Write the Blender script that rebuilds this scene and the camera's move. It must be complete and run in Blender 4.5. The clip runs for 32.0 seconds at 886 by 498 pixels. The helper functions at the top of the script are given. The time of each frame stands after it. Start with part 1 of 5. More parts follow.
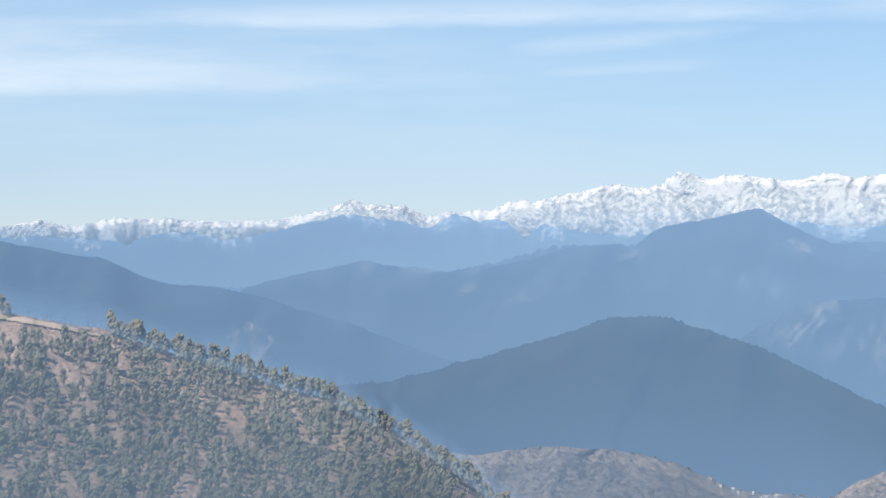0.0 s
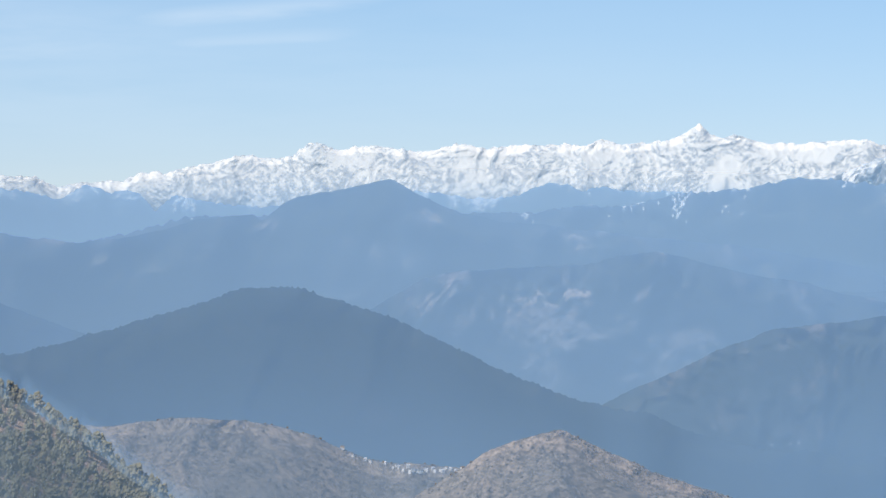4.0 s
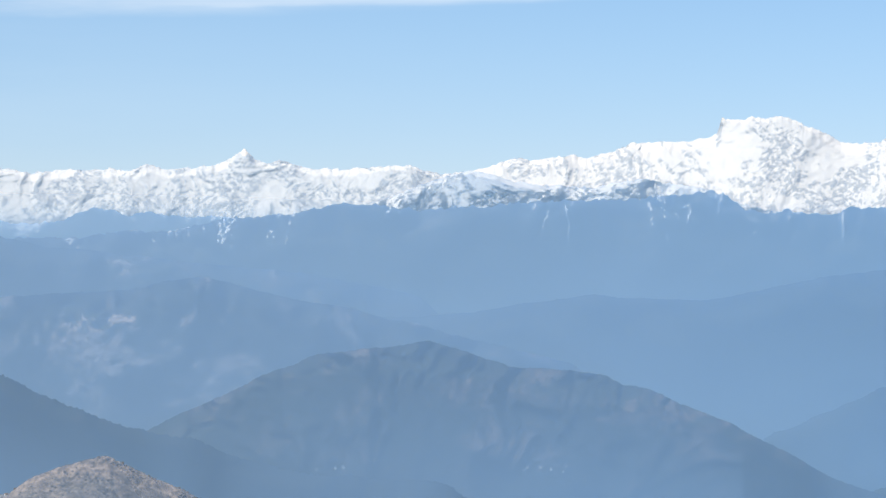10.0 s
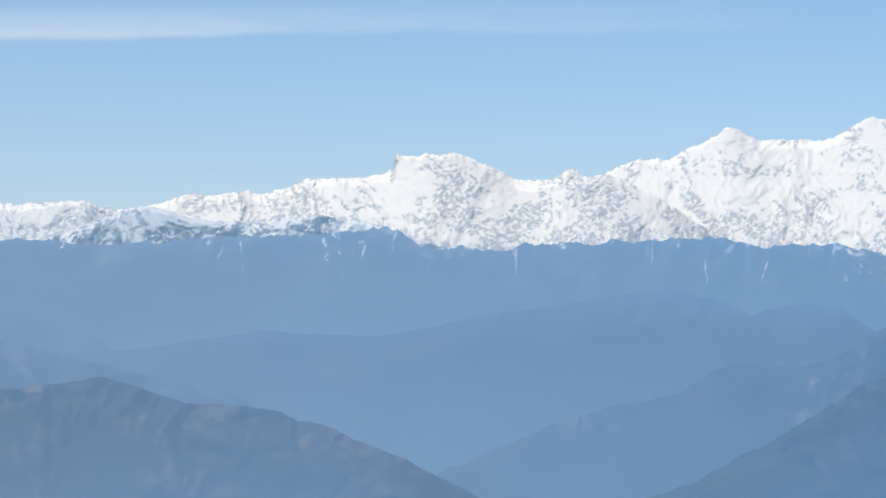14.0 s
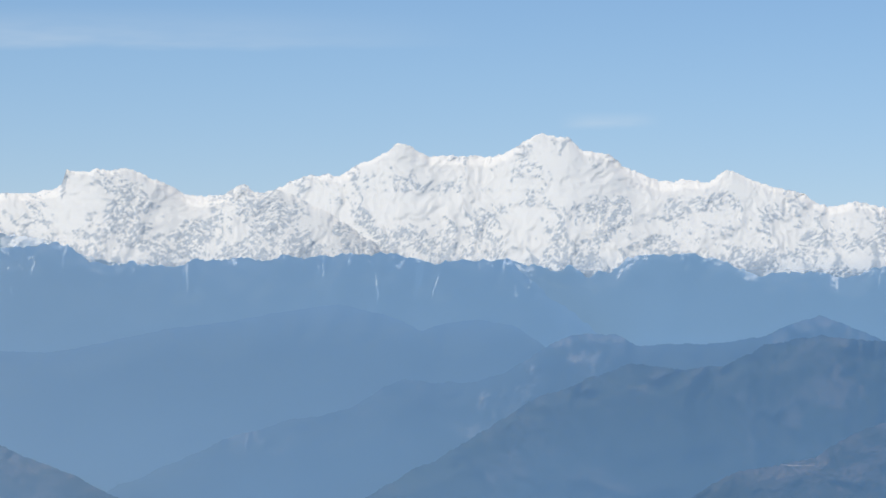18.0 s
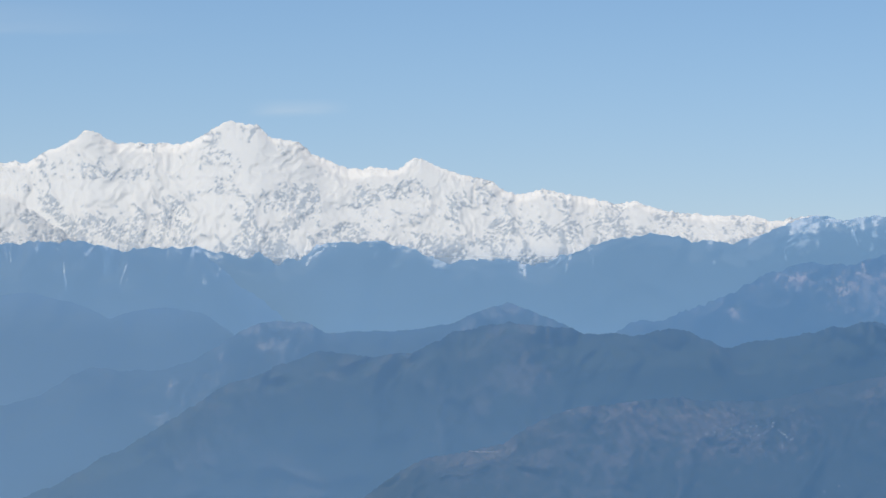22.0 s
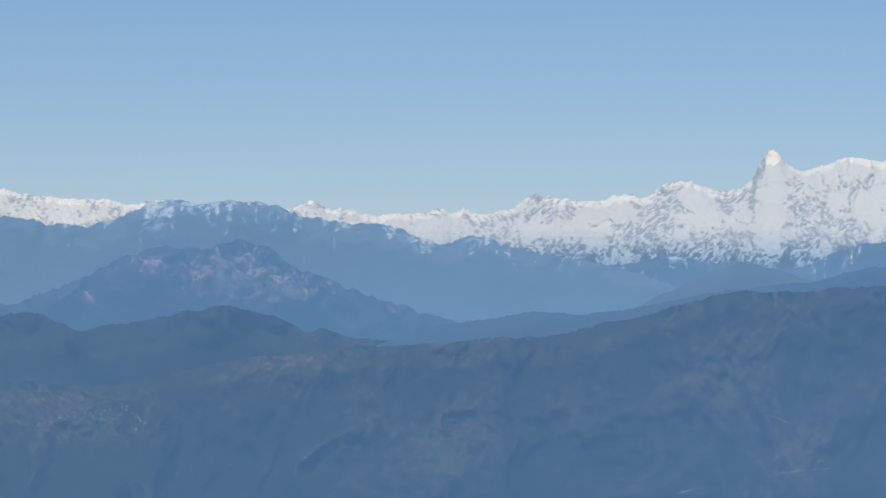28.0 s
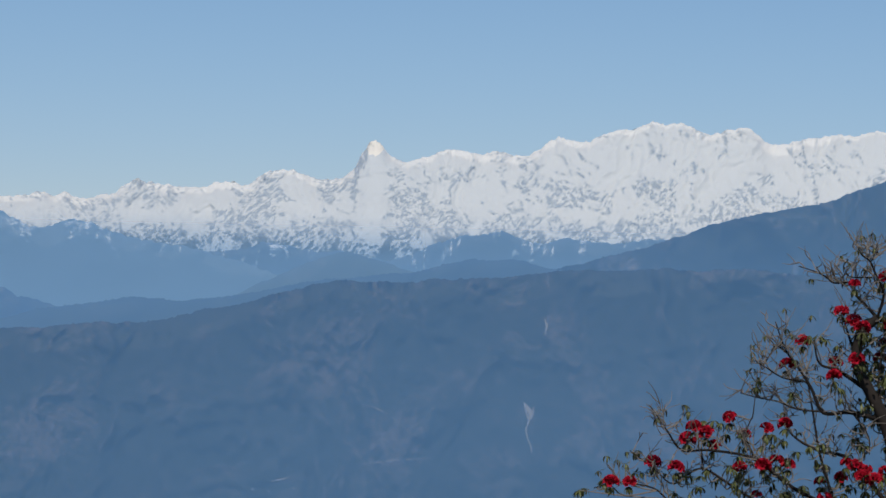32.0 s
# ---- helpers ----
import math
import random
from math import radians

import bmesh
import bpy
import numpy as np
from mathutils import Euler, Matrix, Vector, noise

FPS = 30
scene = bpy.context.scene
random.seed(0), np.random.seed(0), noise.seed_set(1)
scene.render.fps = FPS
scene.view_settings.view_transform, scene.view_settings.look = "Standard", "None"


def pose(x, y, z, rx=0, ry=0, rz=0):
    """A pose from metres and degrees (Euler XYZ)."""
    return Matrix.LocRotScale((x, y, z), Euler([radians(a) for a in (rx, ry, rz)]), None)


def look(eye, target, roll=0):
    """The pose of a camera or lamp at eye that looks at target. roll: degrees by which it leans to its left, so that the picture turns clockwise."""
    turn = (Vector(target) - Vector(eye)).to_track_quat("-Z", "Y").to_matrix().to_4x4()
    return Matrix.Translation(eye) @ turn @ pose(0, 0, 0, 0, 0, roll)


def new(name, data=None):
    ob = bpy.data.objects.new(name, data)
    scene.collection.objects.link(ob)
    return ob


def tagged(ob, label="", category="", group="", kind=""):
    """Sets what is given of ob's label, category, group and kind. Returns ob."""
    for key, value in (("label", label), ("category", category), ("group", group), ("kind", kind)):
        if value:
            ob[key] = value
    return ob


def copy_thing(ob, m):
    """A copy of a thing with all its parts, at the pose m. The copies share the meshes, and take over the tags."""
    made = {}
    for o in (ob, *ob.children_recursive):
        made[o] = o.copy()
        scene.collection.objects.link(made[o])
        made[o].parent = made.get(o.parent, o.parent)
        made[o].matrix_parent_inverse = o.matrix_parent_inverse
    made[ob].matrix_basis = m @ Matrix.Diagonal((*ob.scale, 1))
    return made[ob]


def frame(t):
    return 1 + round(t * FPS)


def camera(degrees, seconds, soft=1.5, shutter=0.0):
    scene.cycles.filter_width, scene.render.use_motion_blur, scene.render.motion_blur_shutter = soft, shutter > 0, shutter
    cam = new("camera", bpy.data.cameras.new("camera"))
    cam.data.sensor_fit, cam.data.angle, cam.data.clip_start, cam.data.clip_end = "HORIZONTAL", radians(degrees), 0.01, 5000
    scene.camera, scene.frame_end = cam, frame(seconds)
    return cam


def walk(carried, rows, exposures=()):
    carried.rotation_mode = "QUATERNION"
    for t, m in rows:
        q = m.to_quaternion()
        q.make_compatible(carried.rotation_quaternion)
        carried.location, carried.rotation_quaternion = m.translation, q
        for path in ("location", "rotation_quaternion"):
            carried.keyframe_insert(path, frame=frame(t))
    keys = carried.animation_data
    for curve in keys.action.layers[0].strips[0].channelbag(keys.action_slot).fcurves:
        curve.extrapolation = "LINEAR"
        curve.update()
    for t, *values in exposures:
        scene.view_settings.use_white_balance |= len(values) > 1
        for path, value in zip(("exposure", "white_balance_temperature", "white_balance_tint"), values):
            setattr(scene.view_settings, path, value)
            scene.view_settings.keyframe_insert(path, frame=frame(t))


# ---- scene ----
EYE = Vector((0.0, 0.0, 1.6))
cam = camera(13.76, 32.0, soft=1.6)
# seconds, bearing (clockwise from +y), tilt upwards, lean: a slow pan from one standpoint
PATH = [
    (0.0, -0.000, 0.299, -0.087),
    (0.5, 0.753, 0.322, -0.052),
    (1.0, 1.753, 0.349, -0.048),
    (1.5, 2.431, 0.295, -0.250),
    (2.0, 2.767, 0.179, -0.532),
    (2.5, 3.615, 0.093, -0.353),
    (3.0, 4.273, -0.058, -0.373),
    (3.5, 5.094, -0.162, -0.248),
    (5.5, 7.161, -0.141, -0.194),
    (6.0, 7.922, -0.198, 0.091),
    (6.5, 8.676, -0.193, 0.421),
    (7.0, 9.356, -0.157, 0.000),
    (7.5, 9.634, -0.082, -0.028),
    (8.0, 10.398, -0.020, 0.039),
    (8.5, 11.032, 0.018, 0.249),
    (9.0, 11.592, 0.092, 0.273),
    (9.5, 12.273, 0.121, 0.139),
    (10.0, 12.825, 0.201, -0.181),
    (10.5, 13.075, 0.302, 0.007),
    (11.0, 13.738, 0.400, 0.150),
    (11.5, 14.665, 0.611, 0.517),
    (12.0, 15.354, 0.747, 0.223),
    (12.5, 15.817, 0.767, -0.264),
    (13.0, 16.714, 0.768, -0.386),
    (13.5, 17.382, 0.729, -0.141),
    (15.5, 19.754, 0.951, -0.480),
    (16.0, 20.632, 1.012, -0.225),
    (16.5, 21.590, 0.938, 0.010),
    (17.0, 22.306, 0.863, -0.036),
    (17.5, 22.465, 0.862, -0.181),
    (18.0, 23.031, 0.978, -0.198),
    (18.5, 23.231, 1.105, -0.263),
    (19.0, 23.476, 1.234, -0.068),
    (19.5, 24.083, 1.275, -0.173),
    (20.0, 24.637, 1.138, -0.201),
    (20.5, 25.484, 1.031, -0.116),
    (21.0, 26.865, 0.699, -0.129),
    (21.5, 27.538, 0.726, -0.422),
    (22.0, 27.883, 0.761, -0.297),
    (22.5, 28.633, 0.700, 0.076),
    (23.0, 29.698, 0.657, -0.285),
    (23.5, 30.665, 0.701, 0.066),
    (24.0, 31.649, 0.707, 0.435),
    (24.5, 32.620, 0.688, 0.236),
    (25.0, 33.559, 0.586, 0.092),
    (25.5, 34.421, 0.449, 0.035),
    (27.5, 37.122, 0.399, -0.437),
    (28.0, 37.926, 0.472, -0.063),
    (28.5, 38.408, 0.647, 0.066),
    (29.0, 39.234, 0.680, 0.329),
    (29.5, 39.935, 0.606, 0.506),
    (30.0, 40.869, 0.524, 0.408),
    (30.5, 41.607, 0.617, 0.099),
    (31.0, 42.530, 0.685, 0.480),
    (31.5, 42.765, 0.651, 0.799),
    (32.0, 44.151, 0.331, 1.130),
]


def turned(bearing, tilt, lean):
    return Matrix.Translation(EYE) @ pose(0, 0, 0, 90 + tilt, 0, -bearing) @ pose(0, 0, 0, 0, 0, lean)


walk(cam, [(t, turned(b, p, r)) for t, b, p, r in PATH],
     exposures=[(0, 0.18), (3, 0.13), (6, 0.12), (8, 0.13), (10, 0.11), (11, 0.06), (13, -0.03), (16, -0.15), (19, -0.25), (23, -0.33), (28, -0.46), (32, -0.54)])

# ---- daylight: clear, thin high cloud, sun behind and to the left of the standpoint ----
SUN_BEARING, SUN_HEIGHT = -130.0, 52.0
world = bpy.data.worlds.new("sky")
scene.world = world
world.use_nodes = True


def node(tree, kind, **kw):
    n = tree.nodes.new(kind)
    for k, v in kw.items():
        if k == "ins":
            for key, val in v.items():
                if isinstance(val, bpy.types.NodeSocket):
                    tree.links.new(val, n.inputs[key])
                else:
                    n.inputs[key].default_value = val
        else:
            setattr(n, k, v)
    return n


def maths(tree, op, a, b=0.0, clamp=False):
    return node(tree, "ShaderNodeMath", operation=op, use_clamp=clamp, ins={0: a, 1: b}).outputs[0]


def ramp(tree, fac, lo, hi, out_lo=0.0, out_hi=1.0):
    return node(tree, "ShaderNodeMapRange", interpolation_type="SMOOTHSTEP",
                ins={"Value": fac, "From Min": lo, "From Max": hi, "To Min": out_lo, "To Max": out_hi}).outputs[0]


def blend(tree, fac, a, b, mode="MIX"):
    n = node(tree, "ShaderNodeMix", data_type="RGBA", blend_type=mode)
    for i, val in ((0, fac), (6, a), (7, b)):
        if isinstance(val, bpy.types.NodeSocket):
            tree.links.new(val, n.inputs[i])
        elif i == 0:
            n.inputs[0].default_value = val
        else:
            n.inputs[i].default_value = (*val[:3], 1.0)
    return n.outputs[2]


def cloud_noise(tree, vec, scale, detail=4.0, rough=0.55, stretch=(1, 1, 1), off=(0, 0, 0)):
    m = node(tree, "ShaderNodeMapping", ins={0: vec, 1: off, 3: stretch}).outputs[0]
    return node(tree, "ShaderNodeTexNoise", ins={"Vector": m, "Scale": scale, "Detail": detail, "Roughness": rough}).outputs[0]


# sky: Nishita, with thin cirrus bands
wt = world.node_tree
bg = wt.nodes["Background"]
sky = node(wt, "ShaderNodeTexSky", sky_type="NISHITA", sun_disc=False, sun_elevation=radians(SUN_HEIGHT),
           sun_rotation=radians(SUN_BEARING), altitude=2200.0, air_density=1.0, dust_density=0.0, ozone_density=5.0)
way = node(wt, "ShaderNodeSeparateXYZ", ins={0: node(wt, "ShaderNodeTexCoord").outputs["Generated"]})
bearing = maths(wt, "MULTIPLY", maths(wt, "ARCTAN2", way.outputs[0], way.outputs[1]), 57.2958)
height = maths(wt, "MULTIPLY", maths(wt, "ARCSINE", way.outputs[2]), 57.2958)
flow = node(wt, "ShaderNodeCombineXYZ", ins={0: maths(wt, "MULTIPLY", bearing, 0.16), 1: height}).outputs[0]
wisp = cloud_noise(wt, flow, 0.9, 5, 0.6)
cloud = 0.0


def band(cloud, az0, az1, el, tilt, below, above, amount):
    """A thin bank of cirrus: bearings between which it lies, its sharper lower edge and softer upper edge."""
    line = maths(wt, "ADD", el, maths(wt, "MULTIPLY", maths(wt, "SUBTRACT", bearing, az0), tilt))
    d = maths(wt, "SUBTRACT", maths(wt, "ADD", height, maths(wt, "MULTIPLY", maths(wt, "SUBTRACT", wisp, 0.5), 0.35)), line)
    inside = maths(wt, "MULTIPLY", ramp(wt, d, -below, below), ramp(wt, d, above, 0.0))
    span = (az1 - az0) * 0.3
    ends = maths(wt, "MULTIPLY", ramp(wt, bearing, az0 - span, az0 + span), ramp(wt, bearing, az1 + span, az1 - span))
    a = maths(wt, "MULTIPLY", maths(wt, "MULTIPLY", inside, ends), maths(wt, "MULTIPLY", ramp(wt, wisp, 0.2, 0.65), amount))
    return maths(wt, "MAXIMUM", cloud, a)


cloud = band(cloud, -26.0, -1.6, 2.74, 0.0, 0.22, 2.2, 0.72)
cloud = band(cloud, -8.0, 10.5, 3.64, 0.018, 0.16, 0.7, 0.62)
cloud = band(cloud, -30.0, 6.0, 4.6, 0.0, 0.3, 3.0, 0.6)
cloud = band(cloud, -34.0, 5.0, 1.6, 0.0, 1.2, 5.0, 0.2)
cloud = band(cloud, 1.2, 4.4, 2.95, 0.05, 0.12, 0.4, 0.25)
cloud = band(cloud, 1.0, 4.6, 3.32, 0.07, 0.15, 0.4, 0.45)
cloud = band(cloud, 6.0, 20.0, 3.96, 0.010, 0.07, 0.75, 0.5)
cloud = band(cloud, 25.1, 26.2, 2.83, 0.0, 0.07, 0.30, 0.55)
low_tone = blend(wt, ramp(wt, bearing, 4.0, 36.0), (0.845, 0.872, 1.025), (0.80, 0.868, 1.06))
tone = blend(wt, ramp(wt, height, 0.5, 5.0), low_tone, blend(wt, ramp(wt, bearing, 4.0, 36.0), (0.885, 0.94, 1.02), (0.86, 0.93, 1.035)))
clear = blend(wt, 1.0, sky.outputs[0], tone, "MULTIPLY")
lit = blend(wt, cloud, clear, (8.2, 8.9, 9.6))
wt.links.new(lit, bg.inputs["Color"])
bg.inputs["Strength"].default_value = 0.10

sun = new("sun", bpy.data.lights.new("sun", "SUN"))
sun.data.energy, sun.data.angle, sun.data.color = 4.3, radians(0.5), (1.0, 0.925, 0.80)
sb, sh = radians(SUN_BEARING), radians(SUN_HEIGHT)
sun.matrix_world = look((0, 0, 900), (-math.sin(sb) * math.cos(sh), -math.cos(sb) * math.cos(sh), 900 - math.sin(sh)))


# ---- materials ----
def material(name):
    m = bpy.data.materials.new(name)
    m.use_nodes = True
    t = m.node_tree
    return m, t, t.nodes["Principled BSDF"], node(t, "ShaderNodeNewGeometry").outputs["Position"]


def hill_material(name, wood, dry, cover, patch=0.011, seed=0.0, grain=0.16, fields=(), far=2500.0, lift=0.07, snowy=False):
    """Wooded slope: tree canopy, broken by dry grass, scrub and terraces. cover: 0 bare to 1 wooded.
    fields: cleared or stony ground, each by its bearing, height, half width and half height on the slope."""
    m, t, b, pos = material(name)
    off = (seed * 37.0, seed * 91.0, seed * 13.0)
    big = cloud_noise(t, pos, patch, 5, 0.6, (1, 1, 0.9), off)
    mid = cloud_noise(t, pos, patch * 6, 4, 0.6, (1, 1, 0.8), off)
    fine = cloud_noise(t, pos, grain, 3, 0.65)
    tufts = cloud_noise(t, pos, grain * 3.1, 2, 0.6)
    mix = maths(t, "ADD", maths(t, "MULTIPLY", big, 0.45), maths(t, "ADD", maths(t, "MULTIPLY", mid, 0.35), maths(t, "MULTIPLY", fine, 0.2)))
    axes = node(t, "ShaderNodeSeparateXYZ", ins={0: pos}).outputs
    turn = maths(t, "MULTIPLY", maths(t, "ARCTAN2", axes[0], axes[1]), far)
    reach = node(t, "ShaderNodeVectorMath", operation="LENGTH", ins={0: pos}).outputs["Value"]
    rise = maths(t, "MULTIPLY", maths(t, "DIVIDE", axes[2], reach), far)
    spur = node(t, "ShaderNodeAttribute", attribute_name="spur").outputs["Fac"]
    mix = maths(t, "ADD", mix, maths(t, "MULTIPLY", spur, 0.018))
    edge = maths(t, "MULTIPLY", maths(t, "SUBTRACT", maths(t, "ADD", maths(t, "MULTIPLY", mid, 0.6), maths(t, "MULTIPLY", fine, 0.4)), 0.5), 2.7)
    for bearing_at, up_at, half_w, half_h in fields:
        du = maths(t, "DIVIDE", maths(t, "SUBTRACT", turn, radians(bearing_at) * far), half_w)
        dv = maths(t, "DIVIDE", maths(t, "SUBTRACT", rise, up_at), half_h)
        d = maths(t, "SQRT", maths(t, "ADD", maths(t, "MULTIPLY", du, du), maths(t, "MULTIPLY", dv, dv)))
        inside = ramp(t, maths(t, "SUBTRACT", d, edge), 1.25, 0.2)
        mix = maths(t, "ADD", mix, maths(t, "MULTIPLY", inside, lift))
    bare = ramp(t, mix, 0.42 + 0.16 * cover, 0.60 + 0.16 * cover)
    green = blend(t, ramp(t, tufts, 0.3, 0.7), [c * 0.55 for c in wood], [c * 1.5 for c in wood])
    green = blend(t, 1.0, green, blend(t, ramp(t, fine, 0.36, 0.64), (0.55, 0.55, 0.55), (1.45, 1.45, 1.45)), "MULTIPLY")
    green = blend(t, ramp(t, mid, 0.35, 0.7), green, [c * 1.15 + 0.01 for c in wood])
    ochre = blend(t, ramp(t, fine, 0.35, 0.68), [c * 0.6 for c in dry], [c * 1.25 for c in dry])
    skin = blend(t, bare, green, ochre)
    if snowy:
        lie = node(t, "ShaderNodeAttribute", attribute_name="snow").outputs["Fac"]
        lie = maths(t, "ADD", lie, maths(t, "MULTIPLY", maths(t, "SUBTRACT", fine, 0.5), 1.2))
        skin = blend(t, ramp(t, lie, -0.1, 0.15), skin, (0.84, 0.85, 0.85))
    t.links.new(skin, b.inputs["Base Color"])
    b.inputs["Roughness"].default_value, b.inputs["Specular IOR Level"].default_value = 1.0, 0.02
    h = maths(t, "ADD", fine, maths(t, "MULTIPLY", tufts, 0.6))
    bump = node(t, "ShaderNodeBump", ins={"Strength": 0.7, "Distance": 2.5, "Height": h})
    t.links.new(bump.outputs[0], b.inputs["Normal"])
    return m


def snow_material(name, seed=0.0, below=(0.058, 0.066, 0.064), stone=(0.28, 0.44), line=40.0, spread=20.0):
    """High mountain: wind-packed snow broken by rock where the slope sheds it, forest below the snow line."""
    m, t, b, pos = material(name)
    off = (seed * 53.0, seed * 17.0, 0)
    lie = node(t, "ShaderNodeAttribute", attribute_name="snow").outputs["Fac"]
    z = node(t, "ShaderNodeSeparateXYZ", ins={0: pos}).outputs[2]
    warp = node(t, "ShaderNodeTexNoise", ins={"Vector": pos, "Scale": 0.07, "Detail": 3.0}).outputs["Color"]
    bent = node(t, "ShaderNodeVectorMath", operation="MULTIPLY_ADD", ins={0: warp, 1: (14, 14, 14), 2: pos}).outputs[0]
    crag = cloud_noise(t, bent, 0.13, 5, 0.7, (1, 1, 0.7), off)
    fine = cloud_noise(t, bent, 0.55, 4, 0.78, (1, 1, 0.7), off)
    for n, k in ((crag, 0.6), (fine, 1.6)):
        lie = maths(t, "ADD", lie, maths(t, "MULTIPLY", maths(t, "SUBTRACT", n, 0.5), k))
    cover = ramp(t, lie, -0.42, 0.26)
    # blue shift and pale tone of the rock carry haze in its colour
    rock = blend(t, fine, (stone[0] * 0.86, stone[0], stone[0] * 1.14), (stone[1] * 0.9, stone[1], stone[1] * 1.1))
    # the default below is a paled bluish grey: part of the haze sits in it
    wood = blend(t, ramp(t, crag, 0.3, 0.7), [c * 0.8 for c in below], [c * 1.3 for c in below])
    high = ramp(t, maths(t, "ADD", z, maths(t, "MULTIPLY", maths(t, "SUBTRACT", crag, 0.5), 40.0)), line - spread, line + spread)
    powder = maths(t, "MULTIPLY", high, ramp(t, fine, 0.35, 0.65, 0.12, 0.5))
    ground = blend(t, powder, blend(t, high, wood, rock), (0.85, 0.84, 0.81))
    white = blend(t, crag, (0.815, 0.789, 0.738), (0.88, 0.853, 0.796))
    t.links.new(blend(t, cover, ground, white), b.inputs["Base Color"])
    t.links.new(ramp(t, cover, 0, 1, 0.95, 0.6), b.inputs["Roughness"])
    b.inputs["Specular IOR Level"].default_value = 0.2
    bump = node(t, "ShaderNodeBump", ins={"Strength": 0.35, "Distance": 1.8, "Height": maths(t, "ADD", crag, fine)})
    t.links.new(bump.outputs[0], b.inputs["Normal"])
    return m


# colours of the added haze sheets by bearing (west, east), near and far: bluer near, paler far off
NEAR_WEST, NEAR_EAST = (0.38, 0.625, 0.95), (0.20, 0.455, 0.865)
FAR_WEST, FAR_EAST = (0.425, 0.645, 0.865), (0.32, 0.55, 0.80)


def haze_material(name, west, east, depth, between):
    """See-through tinted surface that stands in for haze on a slope: mostly clear, denser low down than above the
    forest
    line. west, east: its share of the light low down and high up; depth: 0 for near, bluer haze to 1 for far, paler
    haze."""
    m = bpy.data.materials.new(name)
    m.use_nodes = True
    t = m.node_tree
    t.nodes.remove(t.nodes["Principled BSDF"])
    pos = node(t, "ShaderNodeNewGeometry").outputs["Position"]
    axes = node(t, "ShaderNodeSeparateXYZ", ins={0: pos}).outputs
    reach = node(t, "ShaderNodeVectorMath", operation="LENGTH", ins={0: pos}).outputs["Value"]
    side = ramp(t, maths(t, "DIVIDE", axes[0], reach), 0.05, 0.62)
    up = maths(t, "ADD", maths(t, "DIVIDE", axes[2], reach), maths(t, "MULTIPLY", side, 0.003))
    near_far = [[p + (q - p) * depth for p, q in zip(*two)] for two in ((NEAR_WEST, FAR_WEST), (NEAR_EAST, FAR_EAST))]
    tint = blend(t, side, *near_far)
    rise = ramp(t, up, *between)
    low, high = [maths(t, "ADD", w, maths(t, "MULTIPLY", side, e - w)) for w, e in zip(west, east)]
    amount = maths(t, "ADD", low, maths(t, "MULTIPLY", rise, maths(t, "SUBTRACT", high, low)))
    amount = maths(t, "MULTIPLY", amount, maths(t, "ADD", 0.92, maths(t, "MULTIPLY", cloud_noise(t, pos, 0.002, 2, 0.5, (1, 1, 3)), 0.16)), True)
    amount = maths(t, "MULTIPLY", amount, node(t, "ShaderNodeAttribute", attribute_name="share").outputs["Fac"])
    # normals turned to the standpoint, so the sheet is lit evenly like air
    flat = node(t, "ShaderNodeVectorMath", operation="MULTIPLY", ins={0: pos, 1: (-1.0, -1.0, 0.0)}).outputs[0]
    facing = node(t, "ShaderNodeVectorMath", operation="NORMALIZE", ins={0: flat}).outputs[0]
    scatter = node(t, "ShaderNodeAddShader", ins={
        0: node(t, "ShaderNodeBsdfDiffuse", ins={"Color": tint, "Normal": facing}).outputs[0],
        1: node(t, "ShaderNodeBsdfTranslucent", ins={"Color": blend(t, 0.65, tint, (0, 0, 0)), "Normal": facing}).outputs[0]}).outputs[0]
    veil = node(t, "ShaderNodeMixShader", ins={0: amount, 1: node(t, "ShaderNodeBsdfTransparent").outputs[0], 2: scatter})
    t.links.new(veil.outputs[0], t.nodes["Material Output"].inputs["Surface"])
    return m


# ---- terrain noise ----
TABLE = np.random.RandomState(7).permutation(512)
ANGLE = np.random.RandomState(8).rand(512) * 2 * np.pi


def grad(x, y, seed=0):
    xi, yi = np.floor(x).astype(int), np.floor(y).astype(int)
    fx, fy = x - xi, y - yi
    u, v = fx ** 3 * (fx * (fx * 6 - 15) + 10), fy ** 3 * (fy * (fy * 6 - 15) + 10)

    def corner(dx, dy):
        a = ANGLE[TABLE[(TABLE[(xi + dx + seed * 31) % 512] + yi + dy) % 512]]
        return np.cos(a) * (fx - dx) + np.sin(a) * (fy - dy)
    return (corner(0, 0) * (1 - u) + corner(1, 0) * u) * (1 - v) + (corner(0, 1) * (1 - u) + corner(1, 1) * u) * v


def fbm(x, y, octaves=5, gain=0.5, seed=0):
    out, amp = 0.0, 1.0
    for k in range(octaves):
        out = out + amp * grad(x * 2 ** k, y * 2 ** k, seed + k)
        amp *= gain
    return out


def ridged(x, y, octaves=5, gain=0.5, seed=0):
    out, amp = 0.0, 1.0
    for k in range(octaves):
        out = out + amp * (1 - 2.2 * np.abs(grad(x * 2 ** k, y * 2 ** k, seed + k)))
        amp *= gain
    return out


def multi_ridge(x, y, octaves=5, gain=0.5, seed=0):
    """Branching spurs: sharp crests whose finer side spurs grow only where the coarser ones stand out."""
    out, amp, weight = 0.0, 1.0, 1.0
    for k in range(octaves):
        n = np.clip(1 - 2.0 * np.abs(grad(x * 2 ** k, y * 2 ** k, seed + k)), 0, 1) ** 2
        out = out + amp * weight * n
        weight = np.clip(0.25 + 1.3 * n, 0, 1)
        amp *= gain
    return out


def smoothstep(a, lo, hi):
    t = np.clip((a - lo) / (hi - lo), 0, 1)
    return t * t * (3 - 2 * t)


